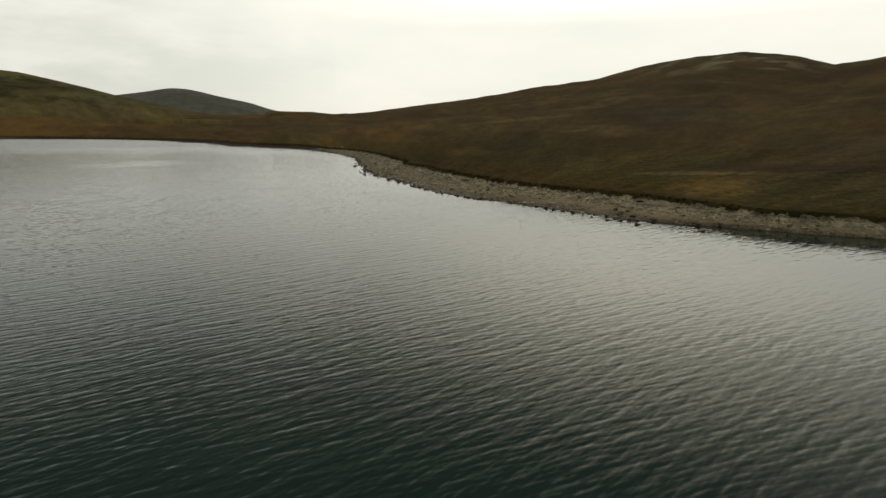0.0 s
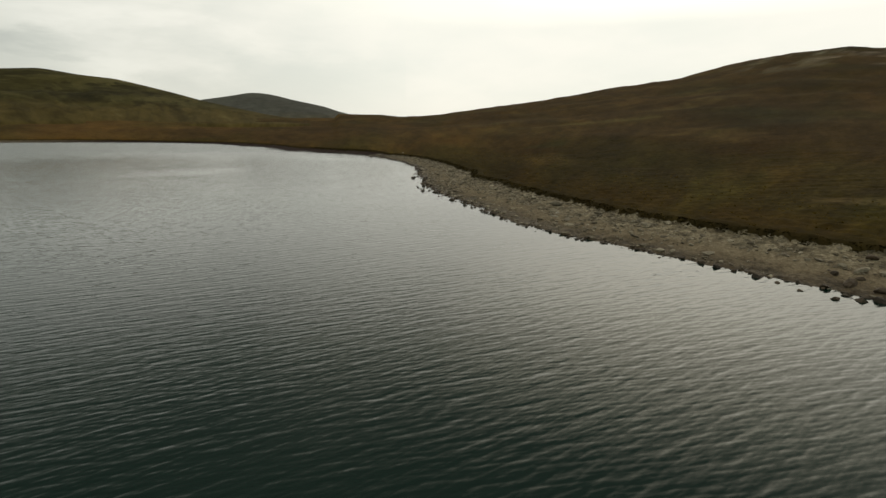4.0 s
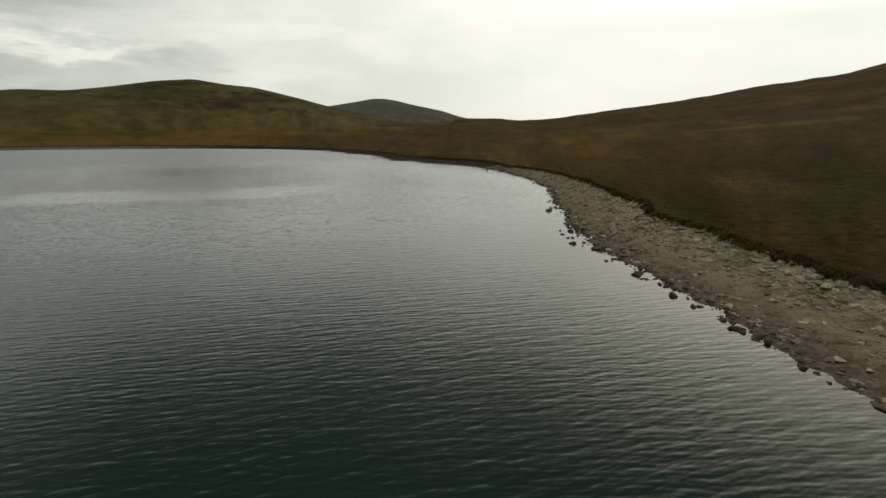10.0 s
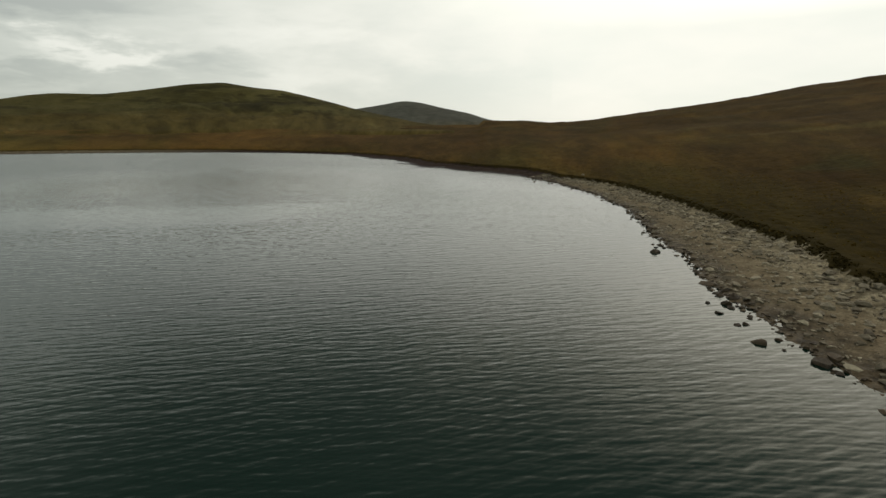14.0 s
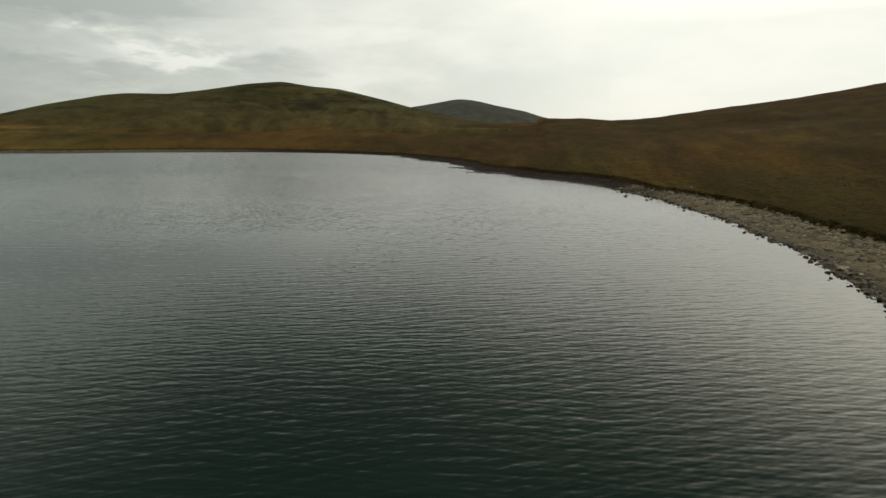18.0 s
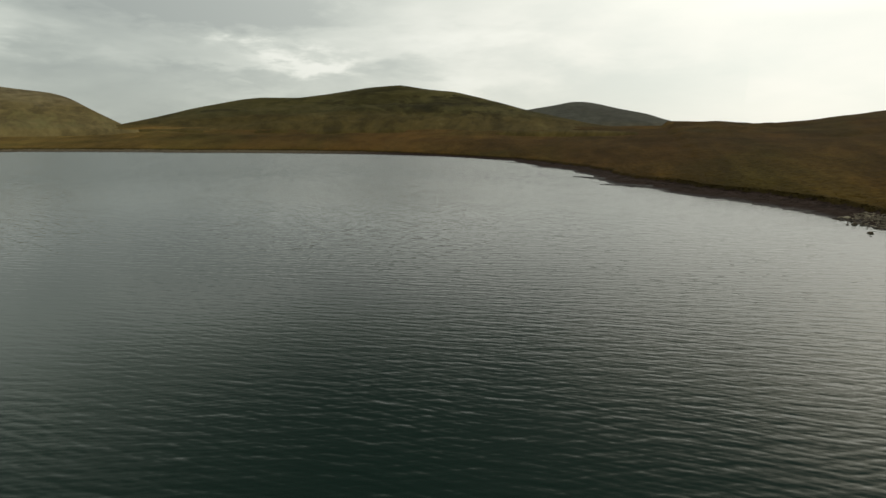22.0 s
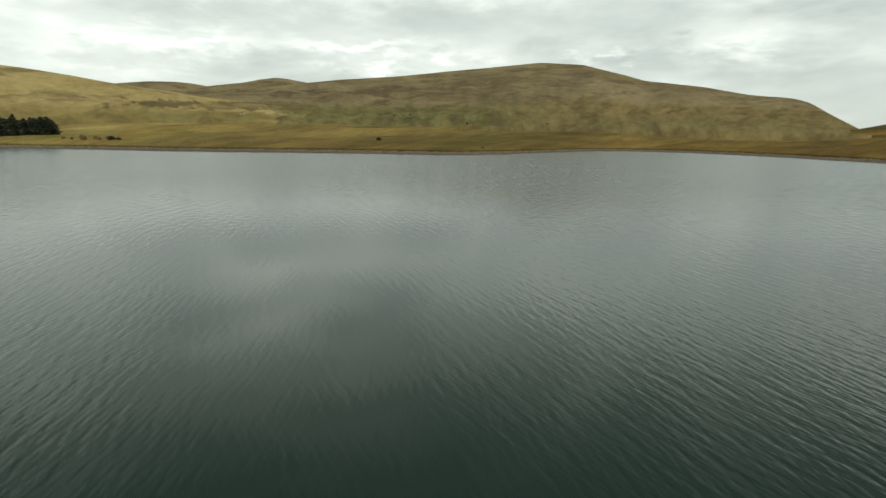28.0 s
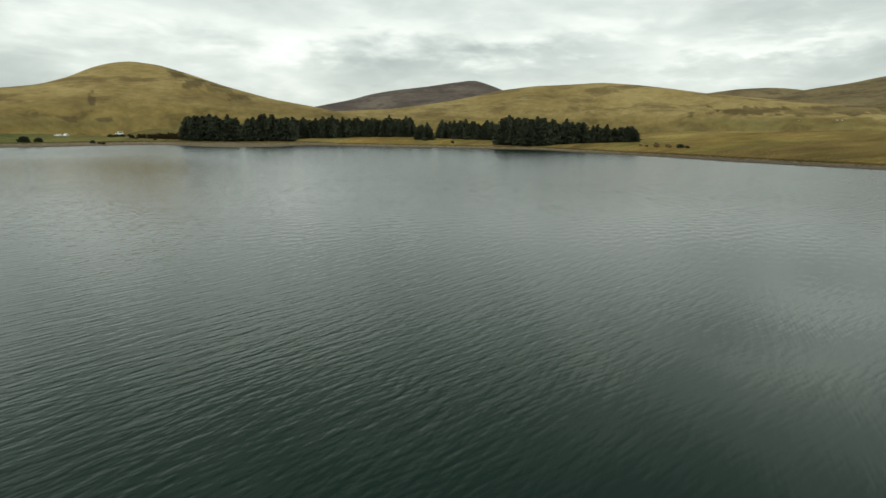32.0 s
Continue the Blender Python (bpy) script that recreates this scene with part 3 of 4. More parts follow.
def land_tint(x, y, ma, mr):
    """Colour of the vegetation, from place to place round the lake, with the backlit moor's shade in it."""
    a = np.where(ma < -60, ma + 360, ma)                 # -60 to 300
    # keys -60 to 12: brown heather, darkened further for the moor's backlit side
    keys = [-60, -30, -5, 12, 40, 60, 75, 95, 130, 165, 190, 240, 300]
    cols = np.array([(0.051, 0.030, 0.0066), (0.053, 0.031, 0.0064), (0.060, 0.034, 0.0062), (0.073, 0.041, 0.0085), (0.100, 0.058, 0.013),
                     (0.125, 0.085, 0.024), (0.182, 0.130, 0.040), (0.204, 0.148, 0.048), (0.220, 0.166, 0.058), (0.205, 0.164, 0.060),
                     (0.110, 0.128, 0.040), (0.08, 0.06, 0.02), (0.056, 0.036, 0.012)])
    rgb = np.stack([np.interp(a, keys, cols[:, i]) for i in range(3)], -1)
    n = fbm(x * 0.008, y * 0.008, 3.0, 4)[:, None]
    n2 = fbm(x * 0.02 + 40, y * 0.006, 8.0, 4)[:, None]
    rgb = rgb * (1 + 0.35 * n)
    green = np.array([0.042, 0.040, 0.009])
    k = smooth(0.12, 0.5, n2) * 0.30
    near = (smooth(50, 14, np.abs(a + 25))[:, None]) * smooth(120, 30, mr)[:, None]
    rgb = rgb * (1 - k) + green * k
    # pale scree below the top of the moor
    scree = smooth(9, 3, np.abs(a + 39.5)) * smooth(520, 640, mr) * smooth(980, 800, mr) * smooth(0.0, 0.35, fbm(x * 0.02, y * 0.02, 31.0, 5))
    rgb = rgb * (1 - 0.08 * near) + green * 0.08 * near
    rgb = rgb + scree[:, None] * np.array([0.10, 0.09, 0.075])
    # patches of bleached grass, dark heather and a worn line across the slope: place, half lengths, turn, colour
    ragged = fbm(x * 0.09, y * 0.09, 17.0, 4)
    for px, py, ru, rv, turn, c in ((176, 163, 8, 4.5, 35, (0.105, 0.066, 0.018)), (181, 173, 8, 2.0, -30, (0.110, 0.074, 0.030)), (192, 172, 12, 6, -30, (0.034, 0.020, 0.010)), (204, 347, 30, 4, 10, (0.110, 0.070, 0.022)),
                                    (228, 349, 22, 8, 0, (0.095, 0.066, 0.018)), (186, 392, 18, 7, 20, (0.088, 0.058, 0.018)), (178, 268, 12, 5, 60, (0.050, 0.042, 0.011)), (168, 230, 14, 5, 80, (0.085, 0.055, 0.014)),
                                    (172, 205, 10, 5, 100, (0.040, 0.028, 0.009)), (215, 260, 30, 9, 70, (0.085, 0.052, 0.012)), (260, 300, 40, 12, 60, (0.044, 0.034, 0.010)), (300, 420, 60, 14, 40, (0.085, 0.056, 0.015))):
        ca, sa = math.cos(radians(turn)), math.sin(radians(turn))
        u, v = ((x - px) * ca + (y - py) * sa) / ru, ((y - py) * ca - (x - px) * sa) / rv
        w = (0.8 * smooth(1.15, 0.5, np.hypot(u, v) + 0.45 * ragged))[:, None]
        rgb = rgb * (1 - w) + np.array(c) * w
    return rgb


def build_ground():
    cols = np.concatenate([np.arange(0, 240, 0.5), np.arange(240, 340, 0.2), np.arange(340, 360, 0.5)])
    ds = [-12, -8, -5, -3, -2, -1.2, -0.6, -0.25] + list(np.arange(0, 10.2, 0.28))
    step = 0.32
    while ds[-1] < 3300:
        ds.append(ds[-1] + step)
        step *= 1.075
    rs = shore_r(cols)
    dirx, diry = -np.sin(np.radians(cols)), np.cos(np.radians(cols))
    X, Y = [], []
    for f in (0.25, 0.6):
        X.append(CX + dirx * rs * f), Y.append(CY + diry * rs * f)
    for d in ds:
        X.append(CX + dirx * (rs + d)), Y.append(CY + diry * (rs + d))
    X, Y = np.array(X), np.array(Y)
    rows, nc = X.shape
    x, y = X.ravel(), Y.ravel()
    z, d, bw, ma, mr = ground_z(x, y)
    e = d - bw
    near = (d > -3) & (d < 60)
    bump = np.zeros(len(x))
    bump[near] = 0.10 * fbm(x[near] * 1.1, y[near] * 1.1, 2.0, 4)
    bump = bump * np.where(e < 0, 0.75, 1.6)
    wide = np.zeros(len(x))
    land = e > 0
    wide[land] = fbm(x[land] * 0.012, y[land] * 0.012, 6.0, 5)
    z = z + bump * smooth(-2, 0.4, d) + wide * np.clip(e * 0.012, 0, 3.2) * smooth(1500, 700, mr)
    verts = list(zip(x.tolist(), y.tolist(), z.tolist()))
    ob = sheet("ground", verts, grid_faces(rows, nc, True), MAT_GROUND)
    floats(ob, "beach", np.clip(np.sign(d) * np.abs(d / bw) ** (1 / (1 + np.maximum(bw - 10, 0) / 24)), -1, 3))
    floats(ob, "stony", stony_share(azimuth(x - CX, y - CY)))
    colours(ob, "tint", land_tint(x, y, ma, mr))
    lay = np.stack([np.radians(ma) * 260, np.log(np.maximum(mr, 5)) * 32 + z, np.zeros(len(x))], -1)
    ob.data.attributes.new("lay", "FLOAT_VECTOR", "POINT").data.foreach_set("vector", lay.astype(np.float32).ravel())
    return tagged(ob, "brown moorland rising from a stony lake shore", "moorland", kind="structure")


ground = build_ground()


def build_water():
    """The lake as a fine net: long low waves stand in the net itself, the short ripples in its material."""
    step = 0.32
    gx, gy = np.meshgrid(np.arange(-126, 196, step), np.arange(-40, 368, step))
    d = np.hypot(gx - CX, gy - CY) - shore_r(azimuth(gx - CX, gy - CY))
    keep = d < 4.0
    cell = keep[:-1, :-1] & keep[1:, :-1] & keep[:-1, 1:] & keep[1:, 1:]
    used = np.zeros(keep.shape, bool)
    for a, b in ((slice(None, -1), slice(None, -1)), (slice(1, None), slice(None, -1)), (slice(None, -1), slice(1, None)), (slice(1, None), slice(1, None))):
        used[a, b] |= cell
    number = np.cumsum(used.ravel()).reshape(used.shape) - 1
    faces = np.stack([number[:-1, :-1][cell], number[:-1, 1:][cell], number[1:, 1:][cell], number[1:, :-1][cell]], -1)
    x, y, d = gx[used], gy[used], d[used]
    A = azimuth(x - CX, y - CY)
    # shelter under the stony shore and in the bay, and the open lake
    lee = smooth(-14, -1, d) * smooth(230, 246, A) * (1 - 0.5 * smooth(335, 355, A))
    away = np.full(x.shape, 1e9)
    for (px, py), (qx, qy) in zip(LINE, LINE[1:]):
        ux, uy = qx - px, qy - py
        t = np.clip(((x - px) * ux + (y - py) * uy) / (ux * ux + uy * uy), 0, 1)
        away = np.minimum(away, np.hypot(x - px - t * ux, y - py - t * uy))
    broad = smooth(22, 85, away)
    across = y - (220 + 0.4 * (x - 98))             # a calm streak lies along the wind's crests
    calm = smooth(-7.5, -2.5, across) * smooth(14, 6, across) * smooth(120, 108, x) * smooth(72, 84, x) * (1 - broad)
    wind = np.clip(0.92 - 0.22 * lee - 0.28 * smooth(-7, -0.5, d) * smooth(236, 246, A) - 0.18 * smooth(130, 106, x) * (1 - broad) - 0.56 * calm, 0, 1)
    q = random.Random(4)
    z = np.zeros(x.shape)
    for k in range(22):
        length = 0.82 * 1.03 ** k
        a = radians(CREST + 90 + q.gauss(0, 38))
        wob = sum(q.uniform(0.4, 1.2) * np.sin(x * q.uniform(-0.16, 0.16) + y * q.uniform(-0.16, 0.16) + q.uniform(0, 6.28)) for _ in range(4))
        phase = (x * math.cos(a) + y * math.sin(a)) * 2 * math.pi / length + wob + q.uniform(0, 6.28)
        z += SWELL * math.sqrt(2 / 22) * length / (2 * math.pi) * np.sin(phase)
    z *= (0.12 * (1 - calm) + 0.88 * broad) * smooth(2.5, -1.0, d)
    me = bpy.data.meshes.new("water")
    me.vertices.add(len(x))
    me.vertices.foreach_set("co", np.stack([x, y, z], -1).astype(np.float32).ravel())
    me.loops.add(faces.size)
    me.loops.foreach_set("vertex_index", faces.astype(np.int32).ravel())
    me.polygons.add(len(faces))
    me.polygons.foreach_set("loop_start", np.arange(0, faces.size, 4, dtype=np.int32))
    me.polygons.foreach_set("use_smooth", np.ones(len(faces), bool))
    me.update(calc_edges=True)
    me.validate()
    me.materials.append(MAT_WATER)
    ob = new("water", me)
    floats(ob, "wind", wind)
    floats(ob, "open", broad)
    return tagged(ob, "dark grey-green rippled lake water under cloud", "lake", kind="structure")


SWELL = 0.082               # mean slope of the long waves on the open lake
water = build_water()


def build_spit(ax, ay, bx, by, width):
    """A low tongue of dark gravel that runs out from the shore to a point."""
    tip, root = Vector((ax, ay, 0)), Vector((bx, by, 0))
    along = (root - tip).normalized()
    side = Vector((-along.y, along.x, 0))
    length = (root - tip).length + 3.5
    rows, cols = 26, 9
    verts = []
    for i in range(rows):
        u = i / (rows - 1)
        half = 1.5 * width * (0.05 + 0.95 * u ** 0.7)
        for k in range(cols):
            v = 2 * k / (cols - 1) - 1
            wob = noise.noise(Vector((u * length * 0.5 + ax, v, ay)))
            p = tip + along * (u * length) + side * (half * v * (1 + 0.35 * wob) + 0.9 * wob * u)
            p.z = (0.06 + 0.16 * u) * (1 - v * v) - 0.06 * abs(v) + 0.05 * noise.noise(p * 1.7)
            verts.append(tuple(p))
    ob = sheet("gravel_spit", verts, grid_faces(rows, cols, False), MAT_GROUND)
    return tagged(ob, "narrow dark tongue of gravel running into the water", "spit", kind="structure")


for place in ((72.0, 340.6, 76.0, 341.4, 1.3), (83.7, 327.2, 89.0, 327.6, 1.6), (98.6, 306.6, 102.0, 305.6, 1.9), (106.0, 294.2, 110.0, 294.6, 2.0), (121.0, 283.6, 124.0, 284.4, 0.9)):
    build_spit(*place)


def build_hill(name, label, crest, far, foot, mat, seed, marks=(), seen_from=(MX, MY)):
    """A hill whose crest stands far metres off: crest is azimuth and height in degrees; foot is where it starts, as a share of far."""
    ca = np.array([c[0] for c in crest], float)
    ce = np.array([c[1] for c in crest], float)
    az = np.arange(ca[0], ca[-1] + 0.01, 0.3)
    el = np.interp(az, ca, ce)
    k = np.ones(5) / 5
    el = np.convolve(np.concatenate([[el[0]] * 2, el, [el[-1]] * 2]), k, "valid") * 0.7 + el * 0.3
    us = np.concatenate([np.linspace(foot * 0.9, 0.9, 30), np.linspace(0.92, 1.06, 12), np.linspace(1.1, 1.4, 5)])
    A, U = np.meshgrid(az, us)
    T = np.tan(np.radians(np.broadcast_to(el, A.shape)))
    D = far * (1 + 0.12 * np.sin(np.radians(A * 5 + seed * 40)))
    Rr = U * D
    rise = np.clip((U - foot) / (1 - foot), 0, 1)
    w = np.where(U < 1, 1.06 * (0.55 * smooth(0, 1, rise) + 0.45 * (1 - (1 - rise) ** 1.7)) - 0.06, 1 - ((U - 1) / 0.45) ** 2)
    x = seen_from[0] - np.sin(np.radians(A)) * Rr
    y = seen_from[1] + np.cos(np.radians(A)) * Rr
    n = fbm(x.ravel() * 3.2 / far, y.ravel() * 3.2 / far, seed, 6).reshape(x.shape)
    gully = fbm(A.ravel() * 0.45, U.ravel() * 1.8, seed + 4, 4).reshape(x.shape)
    relief = (0.012 * n + 0.004 * gully) * smooth(1.0, 0.72, U) * np.clip(T / 0.06, 0.15, 1.3)
    z = EYE + Rr * (np.where(T > 0, T * w, T - 0.02 * (1 - U)) + relief)
    z = z - (z + 8) * smooth(foot * 1.12, foot * 0.92, U)
    z = np.maximum(z, -30)
    rows, cols = x.shape
    ob = sheet(name, list(zip(x.ravel().tolist(), y.ravel().tolist(), z.ravel().tolist())), grid_faces(rows, cols, False), mat)
    lay = np.stack([np.radians(A) * far, z * 1.7, np.full(A.shape, seed * 310.0)], -1)
    ob.data.attributes.new("lay", "FLOAT_VECTOR", "POINT").data.foreach_set("vector", lay.astype(np.float32).ravel())
    E = np.degrees(np.arctan((z - EYE) / Rr)).ravel()
    a = A.ravel()
    rough = fbm(a * 0.9, E * 2.5, seed + 9, 5)
    floats(ob, "low", smooth(0.40, 0.06, np.clip(z, 0, None).ravel() / max(z.max(), 1.0)))
    for key in ("green", "dark"):
        v = np.zeros(len(a))
        for kind, a0, a1, e0, e1, k in marks:
            if kind == key:
                q = np.maximum(np.abs(a - (a0 + a1) / 2) / ((a1 - a0) / 2), np.abs(E - (e0 + e1) / 2) / ((e1 - e0) / 2))
                v = np.maximum(v, k * smooth(1.15, 0.75, q + 0.55 * rough))
        floats(ob, key, v)
    return tagged(ob, label, "hill", kind="structure")


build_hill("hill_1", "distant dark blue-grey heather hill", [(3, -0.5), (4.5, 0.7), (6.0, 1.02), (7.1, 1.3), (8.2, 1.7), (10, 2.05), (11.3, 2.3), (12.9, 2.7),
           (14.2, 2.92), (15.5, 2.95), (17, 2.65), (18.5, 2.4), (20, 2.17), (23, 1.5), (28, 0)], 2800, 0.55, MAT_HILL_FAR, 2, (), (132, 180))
build_hill("hill_2", "rounded green-brown grassy hill across the lake", [(6, -0.8), (10, 0.3), (14, 0.9), (18, 1.75), (20, 2.17), (22.3, 2.8), (25, 3.45),
           (27.3, 3.95), (29.9, 4.15), (32.8, 4.58), (36, 4.3), (40, 3.62), (43, 3.2), (46.5, 3.17), (48.3, 2.95), (52.4, 2.1),
           (56, 1.15), (59, 0.46), (62, -0.2), (66, -1)], 1350, 0.25, MAT_HILL_GREEN, 5, (("dark", 24, 33, 1.6, 3.6, 0.45), ("dark", 19, 24, 1.2, 2.2, 0.4)), (126, 196))
build_hill("hill_3", "long tan grass hill with a steep dropping shoulder", [(55, -1.5), (59, 0.4), (61.5, 1.8), (63, 2.75), (64.3, 3.12), (65.7, 3.24),
           (67.7, 3.45), (71.4, 4.2), (74.3, 4.57), (76.7, 4.85), (78.6, 5.42), (80.8, 5.95), (82.5, 6.42), (84.4, 6.52),
           (86.7, 6.66), (90, 6.35), (95.8, 5.8), (101.6, 5.16), (107, 4.73), (112, 4.1), (118, 3.0), (126, 1.2), (134, -1)], 1400, 0.26,
           MAT_HILL_LONG, 7, (("green", 88, 112, 0.3, 2.2, 0.60), ("green", 60, 90, 0.2, 1.5, 0.30), ("green", 96, 106, 0.8, 1.9, 0.75), ("dark", 100, 118, 2.6, 4.2, 0.25)), (112, 223))
build_hill("hill_4", "small brown hill between two larger ones", [(104, 1), (108, 3.6), (110.3, 4.34), (112, 4.58), (113.3, 4.73), (114.8, 4.5), (116.4, 4.13),
           (119.7, 3.66), (123, 2.6), (128, 0)], 2000, 0.5, MAT_HILL_LONG, 11, (), (106, 224))
build_hill("hill_5", "low brown ridge on the skyline", [(112, 1.5), (116, 2.9), (119.7, 3.66), (121, 3.85), (122.4, 3.93), (124.7, 3.86), (127.4, 3.52), (131, 2.2), (136, 0)],
           2200, 0.5, MAT_HILL_LONG, 13, (), (106, 224))
build_hill("hill_6", "broad golden grass hill with a rounded top", [(76, -0.4), (82, 0.4), (90, 0.85), (98, 1.15), (106, 1.5), (112, 1.95), (116, 2.35), (120, 2.75), (124, 3.15), (127.4, 3.53), (130.4, 4.0), (133.5, 4.38), (136.6, 4.62),
           (140.5, 4.42), (143.3, 4.31), (146.7, 3.88), (149, 3.35), (152, 2.75), (155, 2.3), (158, 1.9), (163, 1.6), (168, 1.4), (174, 0.9),
           (180, -1)], 1050, 0.36, MAT_HILL_GOLD, 17, (("dark", 101, 126, 1.5, 2.3, 0.60), ("green", 84, 96, 0.2, 1.2, 0.45), ("green", 96, 113, 0.3, 1.6, 0.70), ("green", 113, 130, 0.2, 1.4, 0.30)), (103, 223))
build_hill("hill_7", "distant purple-brown heather hill with a peaked top", [(142, 1.5), (145, 3.3), (146.7, 3.95), (148.2, 4.5), (149.6, 4.88), (150.8, 4.72), (151.9, 4.58),
           (154.2, 4.22), (157.7, 3.78), (160, 3.38), (162.3, 2.72), (165.9, 1.97), (170, 1.2), (176, -0.5)], 2400, 0.5, MAT_HILL_BROWN, 19, (), (101, 223))
build_hill("hill_8", "pointed golden grass hill beyond the conifers", [(158, -0.5), (162, 1.2), (165.9, 1.97), (170, 2.63), (174.1, 3.65), (177.4, 4.68), (179.7, 5.28),
           (181.9, 5.47), (183.4, 5.24), (184.85, 4.77), (186.8, 3.82), (188.8, 3.14), (191.4, 2.72), (196, 2.3), (202, 1.5), (212, -1)], 950, 0.34,
           MAT_HILL_GOLD, 23, (("green", 183, 204, -0.6, 0.5, 0.35), ("dark", 177.2, 179.3, 4.0, 5.0, 0.55), ("dark", 175.8, 178.0, 3.2, 4.2, 0.6), ("dark", 173.6, 176.2, 3.0, 3.8, 0.5), ("dark", 171.8, 174.2, 2.3, 3.1, 0.45),
                                ("dark", 184.9, 185.4, 1.3, 2.8, 0.6), ("dark", 186.4, 187.6, 0.15, 0.5, 0.8), ("dark", 183.8, 185.2, 0.2, 0.6, 0.6), ("dark", 187.6, 189.5, 0.4, 0.9, 0.5)), (99, 222))

# ---------------------------------------------------------------- the things
rng = random.Random(7)


def part(name, bm, material, parent, label=""):
    me = bpy.data.meshes.new(name)
    bm.to_mesh(me)
    bm.free()
    me.materials.append(material)
    ob = new(name, me)
    ob.parent = parent
    if label:
        ob["label"] = label
    return ob


def land_at(x, y):
    return float(ground_z(np.array([x]), np.array([y]))[0][0])


def shore_point(az, d):
    r = float(shore_r(az)) + d
    return CX - math.sin(radians(az)) * r, CY + math.cos(radians(az)) * r


def stone_shape(seed, flatness=0.6, sub=1):
    """A broken, blocky stone about 1 m across, resting on its base."""
    q = random.Random(seed)
    bm = bmesh.new()
    bmesh.ops.create_icosphere(bm, subdivisions=sub, radius=0.5)
    cuts = [(Vector((q.gauss(0, 1), q.gauss(0, 1), q.gauss(0, 0.8))).normalized(), q.uniform(0.17, 0.36)) for _ in range(10)]
    sx, sy = q.uniform(0.8, 1.25), q.uniform(0.7, 1.0)
    for v in bm.verts:
        for n, k in cuts:
            over = v.co.dot(n) - k
            if over > 0:
                v.co -= n * over
        v.co *= 1 + 0.06 * noise.noise(v.co * 3 + Vector((seed, 0, 0)))
        v.co = Vector((v.co.x * sx, v.co.y * sy, v.co.z * flatness)) * 1.3
    return bm


def build_boulders():
    shapes = []
    for i in range(6):
        me = bpy.data.meshes.new("boulder")
        bm = stone_shape(100 + i, 0.52, 2)
        bm.to_mesh(me)
        bm.free()
        me.materials.append(MAT_WET if i < 4 else MAT_STONE)
        shapes.append(me)
    known = [(143.1, 215.3, 0.75), (144.1, 199.7, 0.6), (145.5, 198.0, 0.85), (146.1, 198.5, 0.75), (147.9, 187.9, 0.6), (149.3, 183.6, 0.6),
             (146.9, 191.7, 0.7), (166.8, 152.6, 0.85), (168.0, 154.6, 0.7), (168.6, 152.0, 0.45), (163.4, 155.7, 0.55), (161.0, 161.8, 0.4), (165.0, 160.0, 0.5), (164.4, 161.0, 0.45), (144.3, 204.6, 0.55), (162.0, 158.0, 0.6), (162.9, 158.5, 0.55), (163.0, 157.6, 0.72), (163.8, 157.5, 0.75), (161.3, 159.3, 0.35), (160.7, 161.8, 0.6),
             (161.1, 160.7, 0.45), (162.9, 159.7, 0.6), (164.1, 159.6, 0.75), (167.3, 162.2, 0.8), (159.7, 163.8, 0.55), (159.3, 164.7, 0.45), (164.6, 158.4, 0.6), (165.6, 156.8, 0.6),
             (154.0, 171.6, 0.5), (133.3, 268.9, 0.6), (133.7, 264.3, 0.6), (136.0, 261.5, 0.6), (139.0, 253.9, 0.6), (143.4, 217.0, 0.4),
             (143.6, 203.2, 0.5), (144.4, 203.9, 0.45), (143.9, 201.6, 0.4), (-76.9, 217.3, 1.6)]
    for az in np.arange(244, 322, 0.6):
        x, y = shore_point(az + rng.uniform(-0.4, 0.4), rng.choice((rng.uniform(-1.4, 0.2), rng.uniform(-0.5, 0.6))))
        known.append((x, y, rng.choice((0.16, 0.2, 0.25, 0.3, 0.38)) * rng.uniform(0.85, 1.2)))
    for x, y, s in ((156.0, 183.5, 1.4), (154.9, 188.2, 1.0), (154.3, 189.3, 0.9), (154.9, 181.0, 0.9), (150.5, 209.0, 1.0), (149.7, 204.0, 0.8),
                    (148.2, 200.6, 0.8), (165.7, 160.8, 0.9), (141.3, 267.0, 0.9), (150.9, 206.5, 0.8), (149.6, 212.4, 0.7)):
        ob = new("boulder", shapes[4])
        ob.matrix_world = Matrix.Translation((x, y, land_at(x, y) + 0.08 * s)) @ pose(0, 0, 0, rng.uniform(-8, 8), rng.uniform(-8, 8), rng.uniform(0, 360)) @ Matrix.Diagonal((s, s * 0.7, s * 0.6, 1))
        tagged(ob, "pale flat slab of rock on the gravel shore", "boulder", "pale slabs below the bank")
    for x, y, s in known:
        ob = new("boulder", rng.choice(shapes[:4]))
        z = max(land_at(x, y), -0.12 * s)
        ob.matrix_world = Matrix.Translation((x, y, z + 0.12 * s)) @ pose(0, 0, 0, rng.uniform(-8, 8), rng.uniform(-8, 8), rng.uniform(0, 360)) @ Matrix.Diagonal((s, s, s, 1))
        tagged(ob, "dark wet boulder at the water's edge" if s < 0.7 else "large dark wet boulder standing in shallow water", "boulder", "boulders along the shore")


build_boulders()


def leaf_shape(verts, faces, base, tip, width, q):
    """One narrow blade from base to tip."""
    side = (tip - base).cross(Vector((q.uniform(-1, 1), q.uniform(-1, 1), q.uniform(-1, 1)))).normalized() * width / 2
    i = len(verts)
    mid = base.lerp(tip, 0.55) + Vector((0, 0, (tip - base).length * 0.10))
    verts += [base - side, base + side, mid + side * 0.8, tip, mid - side * 0.8]
    faces.append((i, i + 1, i + 2, i + 3, i + 4))


